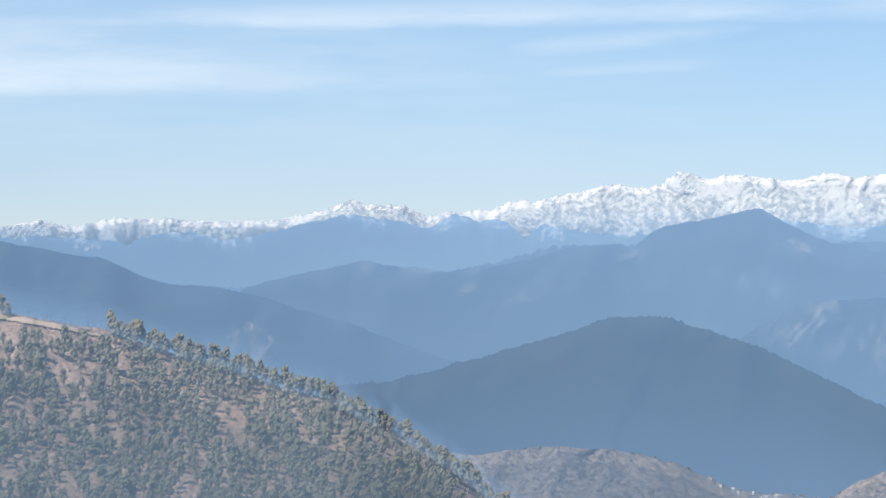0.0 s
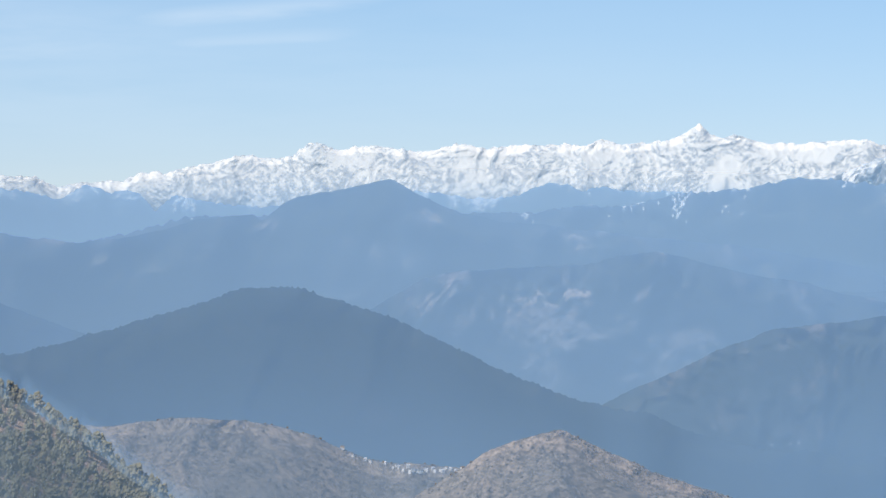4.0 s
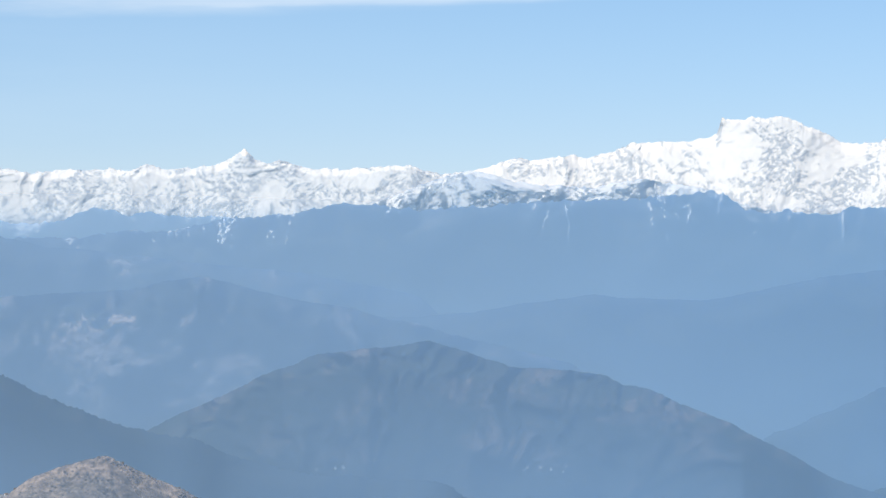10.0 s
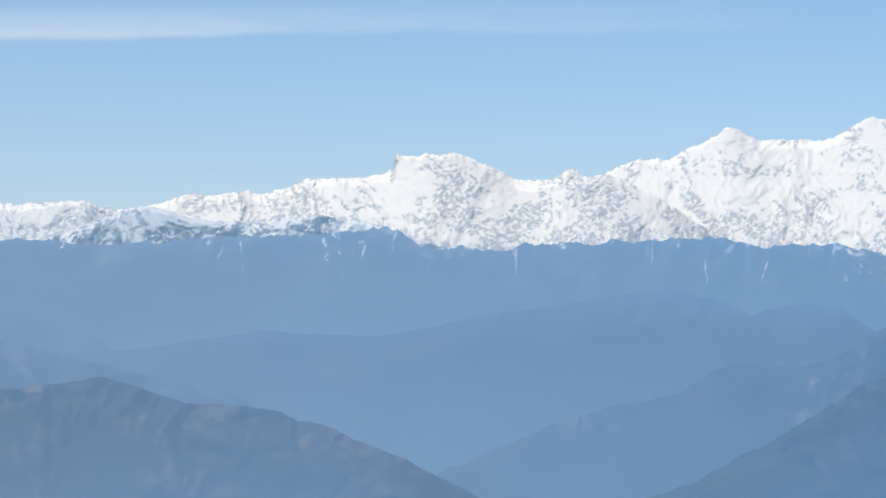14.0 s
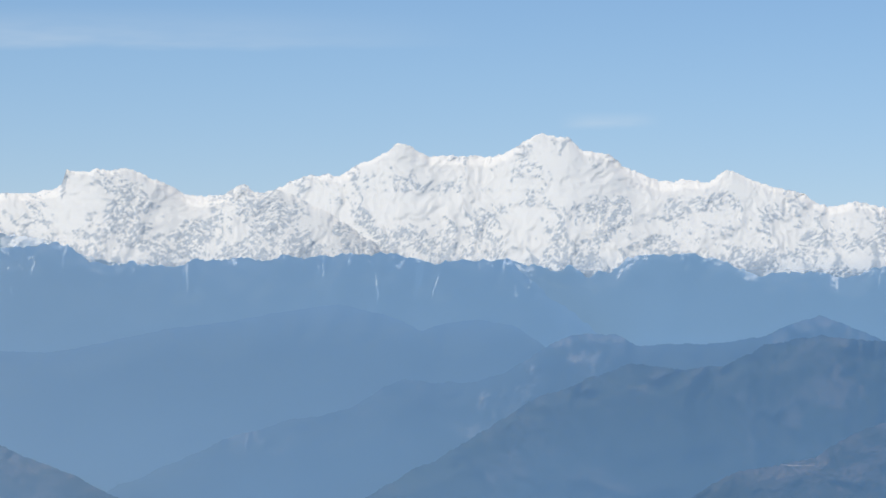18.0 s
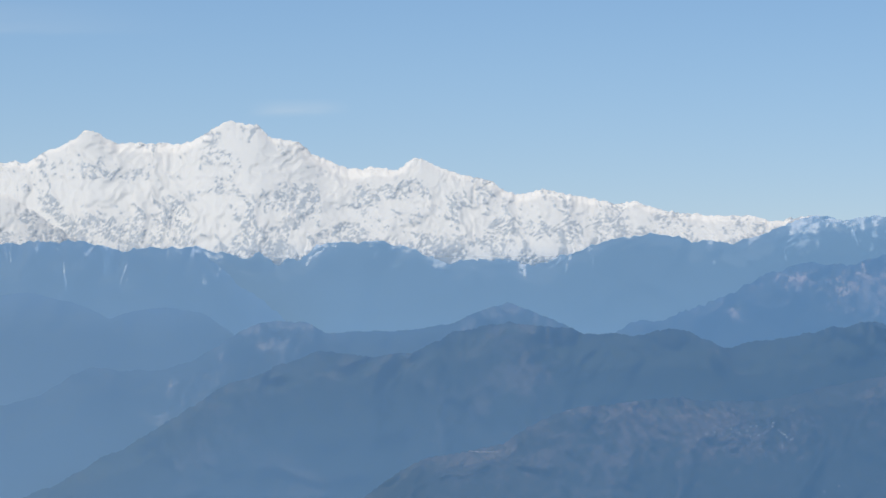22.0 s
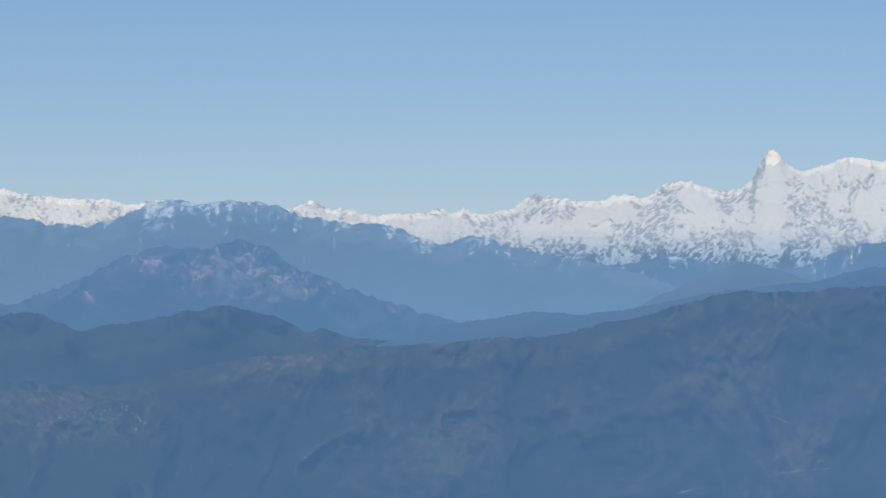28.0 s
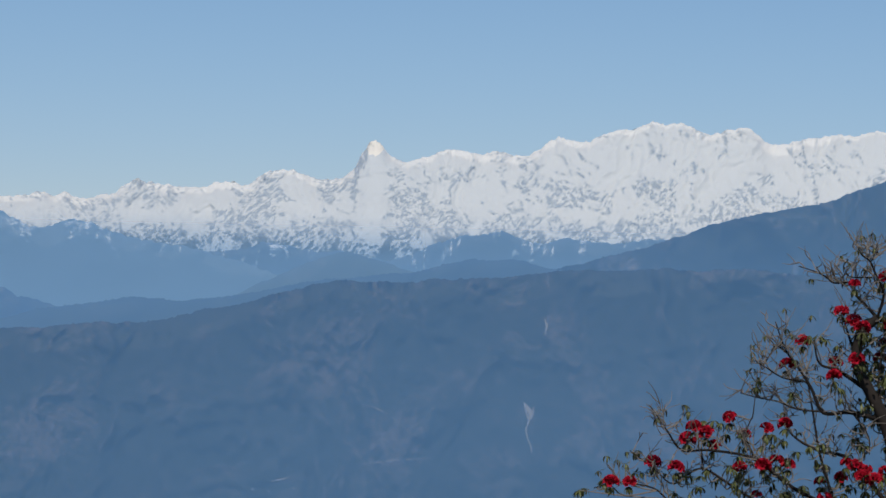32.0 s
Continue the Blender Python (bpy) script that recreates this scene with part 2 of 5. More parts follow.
def sheet(name, X, Y, Z, mat, parent=None, fields=None):
    """A grid of points as one smooth mesh; fields: named values at its points, such as how much snow lies there."""
    n, k = X.shape
    me = bpy.data.meshes.new(name)
    i = np.arange(n * k).reshape(n, k)
    quads = np.stack([i[:-1, :-1], i[:-1, 1:], i[1:, 1:], i[1:, :-1]], -1).reshape(-1, 4)
    me.vertices.add(n * k)
    me.vertices.foreach_set("co", np.stack([X, Y, Z], -1).astype(np.float32).ravel())
    me.loops.add(quads.size)
    me.loops.foreach_set("vertex_index", quads.ravel().astype(np.int32))
    me.polygons.add(len(quads))
    me.polygons.foreach_set("loop_start", np.arange(0, quads.size, 4, dtype=np.int32))
    me.polygons.foreach_set("use_smooth", np.ones(len(quads), dtype=bool))
    me.update(calc_edges=True)
    for key, values in (fields or {}).items():
        me.attributes.new(key, "FLOAT", "POINT").data.foreach_set("value", values.astype(np.float32).ravel())
    me.materials.append(mat)
    ob = new(name, me)
    ob.parent = parent
    return ob


RIDGES = {}


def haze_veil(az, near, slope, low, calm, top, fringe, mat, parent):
    """A smooth tinted sheet added in place of haze, just off a slope up to its crest, and thinning out over the
    treetops
    where there are any. near: its distance at the foot; slope: how much farther it lies for each unit of tilt."""
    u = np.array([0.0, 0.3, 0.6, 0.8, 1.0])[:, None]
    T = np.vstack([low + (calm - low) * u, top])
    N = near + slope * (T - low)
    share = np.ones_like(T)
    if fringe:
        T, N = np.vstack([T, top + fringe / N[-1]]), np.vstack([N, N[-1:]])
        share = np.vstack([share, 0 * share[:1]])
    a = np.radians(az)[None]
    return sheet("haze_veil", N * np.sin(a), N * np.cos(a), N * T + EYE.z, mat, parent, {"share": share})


def snow_lie(x, y, D, line, spread, lean, patchy, seed, crest):
    """Where snow holds: 0 is the edge of the snow. It slides off steep walls and spurs, lies in gullies and hollows,
    and reaches lower in gullies than on spurs."""
    gy, gx = np.gradient(D, axis=0) / (np.gradient(y, axis=0) + 1e-6), np.gradient(D, axis=1) / (np.gradient(x, axis=1) + 1e-6)
    gy, gx = gy / gy.std(), gx / gx.std()
    wall = np.clip(gy, -1.5, 2.5) * 0.14 + np.clip(gx * lean, -1.5, 2.5) * 0.16 + 0.10 * np.clip(np.abs(gx), 0, 2.5)
    rib = D - sum(np.roll(np.roll(D, i, 0), j, 1) for i in (-2, 0, 2) for j in (-2, 0, 2)) / 9.0
    rib = np.clip(rib / rib.std(), -2.5, 2.5)
    area = fbm(x / 60.0, y / 38.0, 4, 0.55, seed + 41)
    bend = 8.0 * fbm(x / 30.0, y / 30.0, 3, 0.5, seed + 42)
    slant = fbm((x + 0.9 * y + bend) / 14.0, (y - 0.6 * x + bend) / 3.2, 3, 0.75, seed + 43)
    cross = fbm((x - 1.1 * y + bend) / 14.0, (y + 0.7 * x - bend) / 3.2, 3, 0.75, seed + 45)
    side = smoothstep(fbm(x / 45.0, y / 45.0, 2, 0.5, seed + 46), -0.08, 0.08)
    strata = slant * side + cross * (1 - side)
    height = (y - line) / spread
    bare = smoothstep(area + wall * 0.9 + 0.13 - 0.068 * np.clip(height, -1, 9) - patchy, -0.50, 0.12)
    hold = 0.75 * (1 - bare) + bare * (1.7 * strata - 0.2 * rib - 0.14)
    hold = hold + 0.12 * smoothstep(y - crest, -14.0, -1.0)
    fall = np.convolve(np.gradient(crest[0]) / np.gradient(x[0]), np.ones(5) / 5.0, mode="same")[None]
    hold = hold - smoothstep(np.abs(fall), 0.8, 1.8) * smoothstep(y - crest, -30.0, -6.0) * (1.25 - 2.2 * strata)
    spurs = multi_ridge((x + 1.2 * bend) / 44.0, (y + 1.2 * bend) / 70.0, 3, 0.5, seed + 49)
    gully = np.clip((spurs.mean() - spurs) / spurs.std(), -2.2, 2.2)
    thin = np.abs(grad((x + 0.8 * bend) / 15.0, (y + bend) / 90.0, seed + 48))
    edge = 0.5 * height + 0.6 * gully + 0.9 * fbm(x / 14.0, y / 50.0, 4, 0.6, seed + 47) + 0.4 * strata + 1.4 * smoothstep(0.10 - thin, 0.0, 0.08) - 0.3
    return np.minimum(hold, edge * 0.8)


def ridge(name, mat, far, front, crest, label, back=160.0, spur=14.0, width=120.0, rough=1.7, jag=0.0, canopy=0.6,
          step=0.05, rows=80, seed=1, category="hill", foot=None, key="", haze=None, lift_off=8.0, tall=1.35, gain=0.58,
          fringe=0.0, snow=None, crag=0.0, streaks=False):
    """A range of hills: crest gives bearing in degrees and height in metres above the eye, in turn; far is its
    distance, front the depth of the slope that faces the standpoint, spur and width the depth of its gullies and the
    distance between them. Distances grow slower than in nature beyond the first hill, and heights with them, so that
    the farthest range stays within five kilometres. snow: its line, spread, the side from which walls are bare, share;
    streaks: snow also runs down gullies from the crest."""
    b, h = np.array(crest[0::2], float), np.array(crest[1::2], float)
    low = -0.072 * far if foot is None else foot
    b = np.concatenate([[b[0] - 3.2, b[0] - 1.1], b, [b[-1] + 1.1, b[-1] + 3.2]])
    h = np.concatenate([[low, h[0] * 0.7 + low * 0.3], h, [h[-1] * 0.7 + low * 0.3, low]])
    az = np.arange(b[0], b[-1] + step, step)
    line = np.interp(az, b, h)
    reach = max(1, round((0.022 if jag else 0.05) / step))
    kernel = np.exp(-0.5 * (np.arange(-4 * reach, 4 * reach + 1) / (0.9 * reach)) ** 2)
    line = np.convolve(np.pad(line, 4 * reach, mode="edge"), kernel / kernel.sum(), mode="valid")
    arc = np.radians(az) * far
    line = line + rough * fbm(arc / 26.0, arc * 0 + seed * 3.3, 5, 0.55, seed)
    if jag:
        line = line + 2.3 * fbm(arc / 9.0, arc * 0 + seed * 1.7, 3, 0.8, seed + 4)
        line = line + jag * (ridged(arc / 30.0, arc * 0 + seed, 5, 0.6, seed + 3) - 0.9)
    rng = np.random.RandomState(seed)
    if canopy:
        crowns = np.abs(fbm(arc / 3.2, arc * 0 + 2.7, 3, 0.6, seed + 6)) + 0.35 * rng.rand(len(az))
        line = line + 1.5 * canopy * crowns
    dist = far + 14.0 * fbm(arc / 160.0, arc * 0 + 9.1, 3, 0.5, seed + 5)
    u = 1 - (1 - np.linspace(0, 1, rows)[:, None]) ** (1.3 if snow else 1.1)
    even = max(2, round(0.16 / step))
    bell = np.exp(-0.5 * (np.arange(-6 * even, 6 * even + 1) / (2.0 * even)) ** 2)
    base = np.convolve(np.pad(line, 6 * even, mode="edge"), bell / bell.sum(), mode="valid")
    top, low_tilt = line / dist, np.minimum(low, base - 60.0) / (dist - front)
    calm = np.convolve(np.pad(top, 6 * even, mode="edge"), bell / bell.sum(), mode="valid")
    T = low_tilt + (calm - low_tilt) * u + (top - calm) * np.exp((u - 1) * (calm - low_tilt) * far / (9.0 if snow else 2.5))
    T = np.maximum.accumulate(np.minimum(T, top + (u - 1) * 2.0 / far), axis=0)
    smooth = np.stack([dist - front * (1 - v) for v in u[:, 0]])
    x, y = np.repeat(arc[None], rows, 0), T * far
    wx = x + 0.4 * width * fbm(x / width / 1.1, y / width / 1.1, 4, 0.55, seed + 9)
    wy = y + 0.35 * width * fbm(x / width / 1.1 + 5.0, y / width / 1.1, 4, 0.55, seed + 10)
    wx = wx + wy * 0.9 * fbm(x / width / 3.0, y * 0, 2, 0.5, seed + 11)
    D = multi_ridge(wx / width, wy / (width * tall), 6, gain, seed)
    if crag:
        D = D + crag * multi_ridge((wx + 0.7 * wy) / 34.0, (wy - 0.5 * wx) / 26.0, 4, 0.6, seed + 17)
    wide = round(2.0 / step)
    if snow:
        D = D + 0.06 * multi_ridge((wx - 0.6 * wy) / 13.0, (wy + 0.6 * wx) / 9.0, 3, 0.6, seed + 18)
    peaks = base - np.convolve(np.pad(base, wide, mode="edge"), np.ones(2 * wide + 1) / (2 * wide + 1), mode="valid")
    D = D * spur * 1.5 + np.clip(peaks, -20, 20)[None] * 0.8 * np.exp(-(1 - u) * 5.0)
    D = D - np.quantile(D, 0.97)
    shift = np.where(D > 0, 0, D)
    if canopy:
        shift = shift - canopy * 1.3 * rng.rand(rows, len(az))
    R = smooth - shift
    values = {"spur": (D - D.mean()) / (D.std() + 1e-6)}
    if snow:
        brow = base * far / dist + 11.0 + 3.0 * np.clip(22.0 - base, 0, 40)
        lowest = brow if snow[0] is None else np.minimum(brow, snow[0]) if streaks else snow[0]
        values["snow"] = snow_lie(x, y, D, lowest, *snow[1:], seed, line[None] * far / dist)
    Z = T * R
    behind = np.linspace(0, 1, 12)[1:, None] ** 1.3
    R = np.vstack([R, R[-1:] + behind * back])
    Z = np.vstack([Z, Z[-1:] - behind * (Z[-1:] + 300.0)]) + EYE.z
    Z[0] = np.minimum(Z[0], -420.0)
    values = {k: np.vstack([v, np.repeat(v[-1:], 11, 0)]) for k, v in values.items()}
    a = np.radians(az)[None]
    ob = tagged(sheet(name, R * np.sin(a), R * np.cos(a), Z, mat, None, values), label, category)
    RIDGES[key or name] = (az, R, Z, rows)
    # air haze imitated by a tinted sheet, its share set for each range
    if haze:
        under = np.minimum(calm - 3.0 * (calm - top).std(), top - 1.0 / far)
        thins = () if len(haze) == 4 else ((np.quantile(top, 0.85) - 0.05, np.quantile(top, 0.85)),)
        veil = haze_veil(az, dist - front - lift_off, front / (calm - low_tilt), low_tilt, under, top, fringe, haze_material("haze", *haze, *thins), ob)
        tagged(veil, "see-through blue sheet standing in for haze over the slope")
    return ob


def on_slope(name, bearing, tilt):
    """The place on the near face of a range that is seen at this bearing and tilt from the standpoint."""
    az, R, Z, rows = RIDGES[name]
    j = int(np.clip(round((bearing - az[0]) / (az[1] - az[0])), 0, len(az) - 1))
    r, z = R[:rows, j], Z[:rows, j]
    e = np.maximum.accumulate(np.degrees(np.arctan2(z - EYE.z, r)) + np.arange(rows) * 1e-6)
    d = float(np.interp(tilt, e, r))
    up = min(math.tan(radians(tilt)), (z[-1] - EYE.z) / r[-1])
    return Vector((d * math.sin(radians(bearing)), d * math.cos(radians(bearing)), EYE.z + d * up))


# ---- ground: one sheet from the standpoint's own hill to the horizon ----
earth = hill_material("dry_grass_slope", (0.05, 0.065, 0.03), (0.26, 0.20, 0.12), 0.3, 0.03, 1.0, 0.5)
rr = np.concatenate([[0.0], np.geomspace(1.0, 4950.0, 90)])
aa = np.radians(np.linspace(-180, 180, 181))
GR, GA = np.meshgrid(rr, aa, indexing="ij")
gx, gy = GR * np.sin(GA), GR * np.cos(GA)
GZ = -np.clip(GR - 5, 0, 55) * 0.19 - np.clip(GR - 60, 0, None) * 0.42
GZ = np.maximum(GZ, -250 - GR * 0.012) + np.clip((GR - 40) / 60, 0, 1) * (3 * fbm(gx / 60, gy / 60, 4, 0.5, 21) + 8 * fbm(gx / 400, gy / 400, 4, 0.5, 22) * np.clip(GR / 800, 0, 1))
tagged(sheet("ground", gx, gy, GZ, earth), "dry grass ground falling away from the viewpoint", "ground", kind="structure")

# ---- far snow range ----
white_west = snow_material("snow_and_rock_west", 1.0, line=38.0)
white_centre = snow_material("snow_and_rock_centre", 2.0, line=50.0)
white_high = snow_material("snow_and_rock_high", 3.0, line=48.0)
white_east = snow_material("snow_and_rock_east", 4.0, line=36.0)
ridge("snow_mountain", white_west, 4210, 250, [
      -6.88, 45.6, -6.27, 55.1, -5.75, 47.8, -5.13, 56.8, -4.61, 56.8, -4.17, 56.2, -3.82, 54.2, -3.38, 53.6,
      -3.12, 54.9, -2.77, 53.6, -2.51, 55.6, -2.24, 60.1, -2.11, 62, -1.8, 67.9, -1.63, 73, -1.5, 76.9, -1.41, 77.6,
      -1.23, 72.4, -1.01, 71.7, -0.62, 71.7, -0.49, 67.2, -0.22, 59.4, -0, 62.7, 0.13, 64.6, 0.48, 65.9, 0.79, 65.9,
      0.88, 71, 1.01, 75.6, 1.32, 77.5, 1.41, 74.3, 1.67, 80.7, 1.89, 82.7, 2.16, 87.2, 2.42, 92.3, 2.69, 94.3,
      2.95, 92.3, 3.22, 91, 3.39, 94.8, 3.53, 102, 3.66, 109.1, 3.83, 109, 4.01, 103.8, 4.14, 100.6, 4.36, 103.8] + [
      4.61, 106, 4.83, 103.5, 5.1, 100.9, 5.45, 99, 5.71, 101.6, 5.93, 108.1, 6.15, 106.9, 6.37, 102.4, 6.68, 103.7,
      6.94, 106.3, 7.38, 105.7, 7.65, 107.6, 7.91, 105, 8.13, 110.2, 8.26, 112.2, 8.53, 105.7, 8.79, 108.3,
      9.06, 109.6, 9.28, 110.9, 9.5, 118.7, 9.63, 125.2, 9.74, 129, 9.85, 121.3, 9.94, 116.7, 10.11, 114.8,
      10.25, 116.7, 10.42, 113.5, 10.64, 108.9, 10.91, 107, 11.26, 105.7, 11.7, 107.6, 12.32, 110.1, 12.58, 104.3,
      12.8, 100.4, 12.93, 99.1, 13.11, 97.1, 13.37, 95.1, 13.9, 89.9],
      "long jagged snow range with bluish rock showing through", jag=0.55, canopy=0.0, step=0.022, rows=120, rough=0.8, spur=4.2, width=65.0, crag=0.24, gain=0.6, foot=-80.0, back=190.0, category="mountain", seed=11, snow=(34.0, 16.0, 0.8, -0.07),
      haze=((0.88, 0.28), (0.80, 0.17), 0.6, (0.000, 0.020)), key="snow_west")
ridge("snow_mountain", white_centre, 4480, 250, [
      11.38, 83.7, 12.32, 100.7, 12.72, 104, 13.34, 112, 13.6, 116, 13.82, 124.2, 14.04, 125.5, 14.22, 123.3,
      14.57, 126.6, 14.88, 129.2, 15.1, 125, 15.45, 133.8, 15.8, 144, 15.98, 142.5, 16.24, 145.1, 16.72, 146.3,
      17, 150.3, 17.12, 157.1, 17.17, 174.3, 17.35, 170.8, 17.53, 170.7, 17.63, 175.4, 17.79, 173.3, 18.19, 174.4,
      18.5, 163.2, 18.8, 152.7, 19.02, 142.2, 19.2, 140.7, 19.37, 142, 19.39, 143.4, 19.61, 141.4, 19.79, 152.4,
      19.96, 155.9, 20.05, 146.9, 20.18, 145.6, 20.44, 149, 20.71, 142.1, 21.15, 124.9],
      "snow massif with a square notched summit", jag=0.55, canopy=0.0, step=0.022, rows=120, rough=0.8, spur=4.2, width=80.0, crag=0.24, gain=0.6, foot=-60.0, back=190.0, category="mountain", seed=12, snow=(38.0, 16.0, 1.0, -0.05),
      haze=((0.80, 0.17), (0.80, 0.17), 0.49, (0.000, 0.020)), key="snow_centre")
ridge("snow_mountain", white_high, 4750, 250, [
      19.48, 117.7, 19.96, 139.7, 20.18, 150.7, 20.44, 158, 20.62, 167.5, 20.8, 172.6, 20.96, 177.8, 21.06, 174.8,
      21.22, 179.2, 21.37, 174.8, 21.5, 179.2, 21.68, 189.5, 21.94, 196.8, 22.16, 207, 22.3, 216.5, 22.36, 218,
      22.52, 212.9, 22.69, 205.5, 22.82, 199.7, 23, 201.1, 23.48, 201.1, 23.71, 199.6, 23.97, 203.2, 24.15, 211.3,
      24.37, 222.2, 24.57, 231, 24.68, 227.3, 24.99, 224.3, 25.1, 216.2, 25.21, 206.7, 25.56, 203.7, 25.69, 199.3,
      25.82, 186.8, 26.13, 177.2, 26.26, 170.6, 26.61, 166.1, 26.75, 169, 26.97, 167.5, 27.19, 164.5, 27.34, 175.4,
      27.45, 180.5, 27.63, 178.3, 27.8, 170.2, 28.11, 160.6, 28.46, 154.6, 28.68, 149.5, 28.85, 137, 29.07, 132.6,
      29.29, 136.2, 29.42, 139.7] + [
      29.91, 131.2, 30.35, 124.7, 30.61, 120.4, 30.88, 123.4, 31.23, 113.3, 31.58, 107.5, 32.11, 103.9, 32.73, 103.3,
      32.99, 96, 33.35, 100.5, 33.74, 103.4, 33.96, 93.2, 34.58, 78.7],
      "highest twin-peaked snow mountain above dark gullies", jag=0.55, canopy=0.0, step=0.022, rows=120, rough=0.8, spur=4.2, width=80.0, crag=0.24, gain=0.6, foot=-60.0, back=190.0, category="mountain", seed=13, snow=(36.0, 16.0, 1.0, 0.05),
      haze=((0.80, 0.17), (0.80, 0.17), 0.49, (0.000, 0.020)), key="snow_high")
ridge("snow_mountain", white_east, 4210, 250, [
      34.94, 72.8, 35.46, 78.6, 35.64, 83.7, 35.77, 86.4, 35.86, 91.6, 35.99, 86.6, 36.12, 80.2, 36.47, 80.5,
      36.6, 76.1, 36.87, 73, 37.13, 75.8, 37.65, 74.9, 37.83, 80.9, 38.13, 75.9, 38.24, 81.2, 38.35, 75.4,
      38.66, 74.4, 38.84, 79.6, 39.01, 77.8, 39.14, 88.9, 39.38, 97.5, 39.49, 94.3, 39.93, 90.1, 40.37, 89.8,
      40.73, 96.5, 40.86, 97.2, 40.99, 92.1, 41.17, 95.5, 41.34, 107.3, 41.47, 109.9, 41.78, 112.1, 41.91, 107.6,
      42.14, 101.3] + [
      42.52, 101.5, 42.69, 110.7, 42.77, 115.9, 42.84, 130.3, 42.91, 136.8, 42.97, 144.6, 43.06, 147.2, 43.17, 140.2,
      43.26, 132.4, 43.37, 126, 43.54, 121.6, 43.94, 130.9, 44.07, 136.1, 44.29, 139.5, 44.69, 133.2, 44.95, 137.3,
      45.31, 131.6, 45.48, 133.6, 45.66, 140.2, 45.79, 150, 45.92, 154.6, 46.23, 150.2, 46.4, 150.3, 46.58, 156.8,
      46.8, 163.4, 47.06, 164.8, 47.28, 171.3, 47.44, 175.2, 47.58, 171.4, 47.8, 173.4, 48.15, 163.9, 48.28, 160.7,
      48.5, 165.3, 48.89, 169.3, 49.07, 157.7, 49.24, 150, 49.4, 150.1, 49.88, 158.8, 50.23, 162.5, 50.58, 161.7,
      50.88, 168.4, 51.62, 151.4, 53.01, 127.2],
      "snow range with a sharp rock tower on its crest", jag=0.55, canopy=0.0, step=0.022, rows=120, rough=0.8, spur=4.2, width=80.0, crag=0.24, gain=0.6, foot=-60.0, back=190.0, category="mountain", seed=14, snow=(14.0, 14.0, 0.8, 0.02),
      haze=((0.80, 0.22), (0.80, 0.22), 0.49, (0.000, 0.020)), key="snow_east")

# ---- wooded ranges, far to near ----
streaked = snow_material("rock_with_snow_gullies", 5.0, stone=(0.19, 0.29), line=70.0)
# dusted and far_wood: forest colours lightened to bluish grey instead of thicker haze
dusted = snow_material("forest_with_snow_top", 6.0, below=(0.075, 0.087, 0.09), stone=(0.12, 0.20), line=80.0)
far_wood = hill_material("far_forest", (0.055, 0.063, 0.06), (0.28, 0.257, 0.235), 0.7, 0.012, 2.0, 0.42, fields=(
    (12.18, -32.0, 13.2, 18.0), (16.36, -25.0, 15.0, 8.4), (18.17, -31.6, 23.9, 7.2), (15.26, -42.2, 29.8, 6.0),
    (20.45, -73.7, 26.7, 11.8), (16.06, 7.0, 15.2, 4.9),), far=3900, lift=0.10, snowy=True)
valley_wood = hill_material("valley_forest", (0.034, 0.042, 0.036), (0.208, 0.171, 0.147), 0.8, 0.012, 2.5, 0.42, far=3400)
peak_wood = hill_material("forest_and_pale_terraces", (0.036, 0.044, 0.036), (0.35, 0.295, 0.247), 0.62, 0.014, 3.0, 0.42, fields=(
    (3.05, 13.6, 18.6, 9.6), (4.5, -3.7, 31.4, 13.1), (5.33, -19.3, 23.5, 13.1), (7.01, -16.4, 31.2, 9.4),
    (5.42, 20.2, 15.9, 10.6),), far=3420, lift=0.13)
left_wood = hill_material("ridge_forest", (0.028, 0.036, 0.030), (0.40, 0.33, 0.26), 0.75, 0.012, 4.0, 0.42, fields=(
    (-3.12, -56.3, 39.2, 15.2), (-4.26, -70.6, 25.8, 12.9),), far=2830, lift=0.30)
mid_terraces = hill_material("terraced_slope", (0.036, 0.044, 0.036), (0.38, 0.312, 0.262), 0.52, 0.014, 3.5, 0.42, fields=(
    (7.18, -66.1, 67.6, 27.0), (9.48, -78.6, 31.2, 11.2), (8.95, -42.9, 11.5, 5.5), (7.71, -43.0, 27.6, 3.7),), far=2930, lift=0.11)
broad_terraces = hill_material("terraced_forest", (0.036, 0.044, 0.036), (0.178, 0.142, 0.115), 0.5, 0.016, 3.8, 0.42, fields=(
    (13.06, -84.8, 22.3, 11.2), (14.3, -117.9, 41.0, 18.6), (11.92, -86.9, 14.9, 5.6), (15.7, -98.9, 18.6, 9.3),
    (10.16, -115.1, 22.3, 11.2), (12.79, -79.4, 22.3, 9.3),), far=2420, lift=0.06)
step_wood = hill_material("stepped_forest", (0.028, 0.036, 0.030), (0.326, 0.274, 0.232), 0.62, 0.014, 4.4, 0.42, fields=(
    (24.23, -66.3, 30.2, 12.9), (23.52, -88.6, 21.2, 10.6), (25.29, -34.7, 17.5, 5.3),), far=2800)
brown_rock = hill_material("brown_cliff_and_wood", (0.04, 0.046, 0.036), (0.43, 0.325, 0.27), 0.62, 0.035, 7.0, 0.42, fields=(
    (34.58, 5.7, 40.2, 20.1), (32.39, -13.8, 15.6, 6.7), (35.37, -9.9, 35.1, 13.2), (33.45, 12.8, 11.3, 6.8),), far=2900, lift=0.2)
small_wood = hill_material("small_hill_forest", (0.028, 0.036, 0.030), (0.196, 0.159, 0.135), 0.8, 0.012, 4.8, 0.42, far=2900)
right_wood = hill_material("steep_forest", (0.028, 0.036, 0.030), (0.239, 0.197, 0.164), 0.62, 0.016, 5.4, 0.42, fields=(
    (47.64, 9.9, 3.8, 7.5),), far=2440)
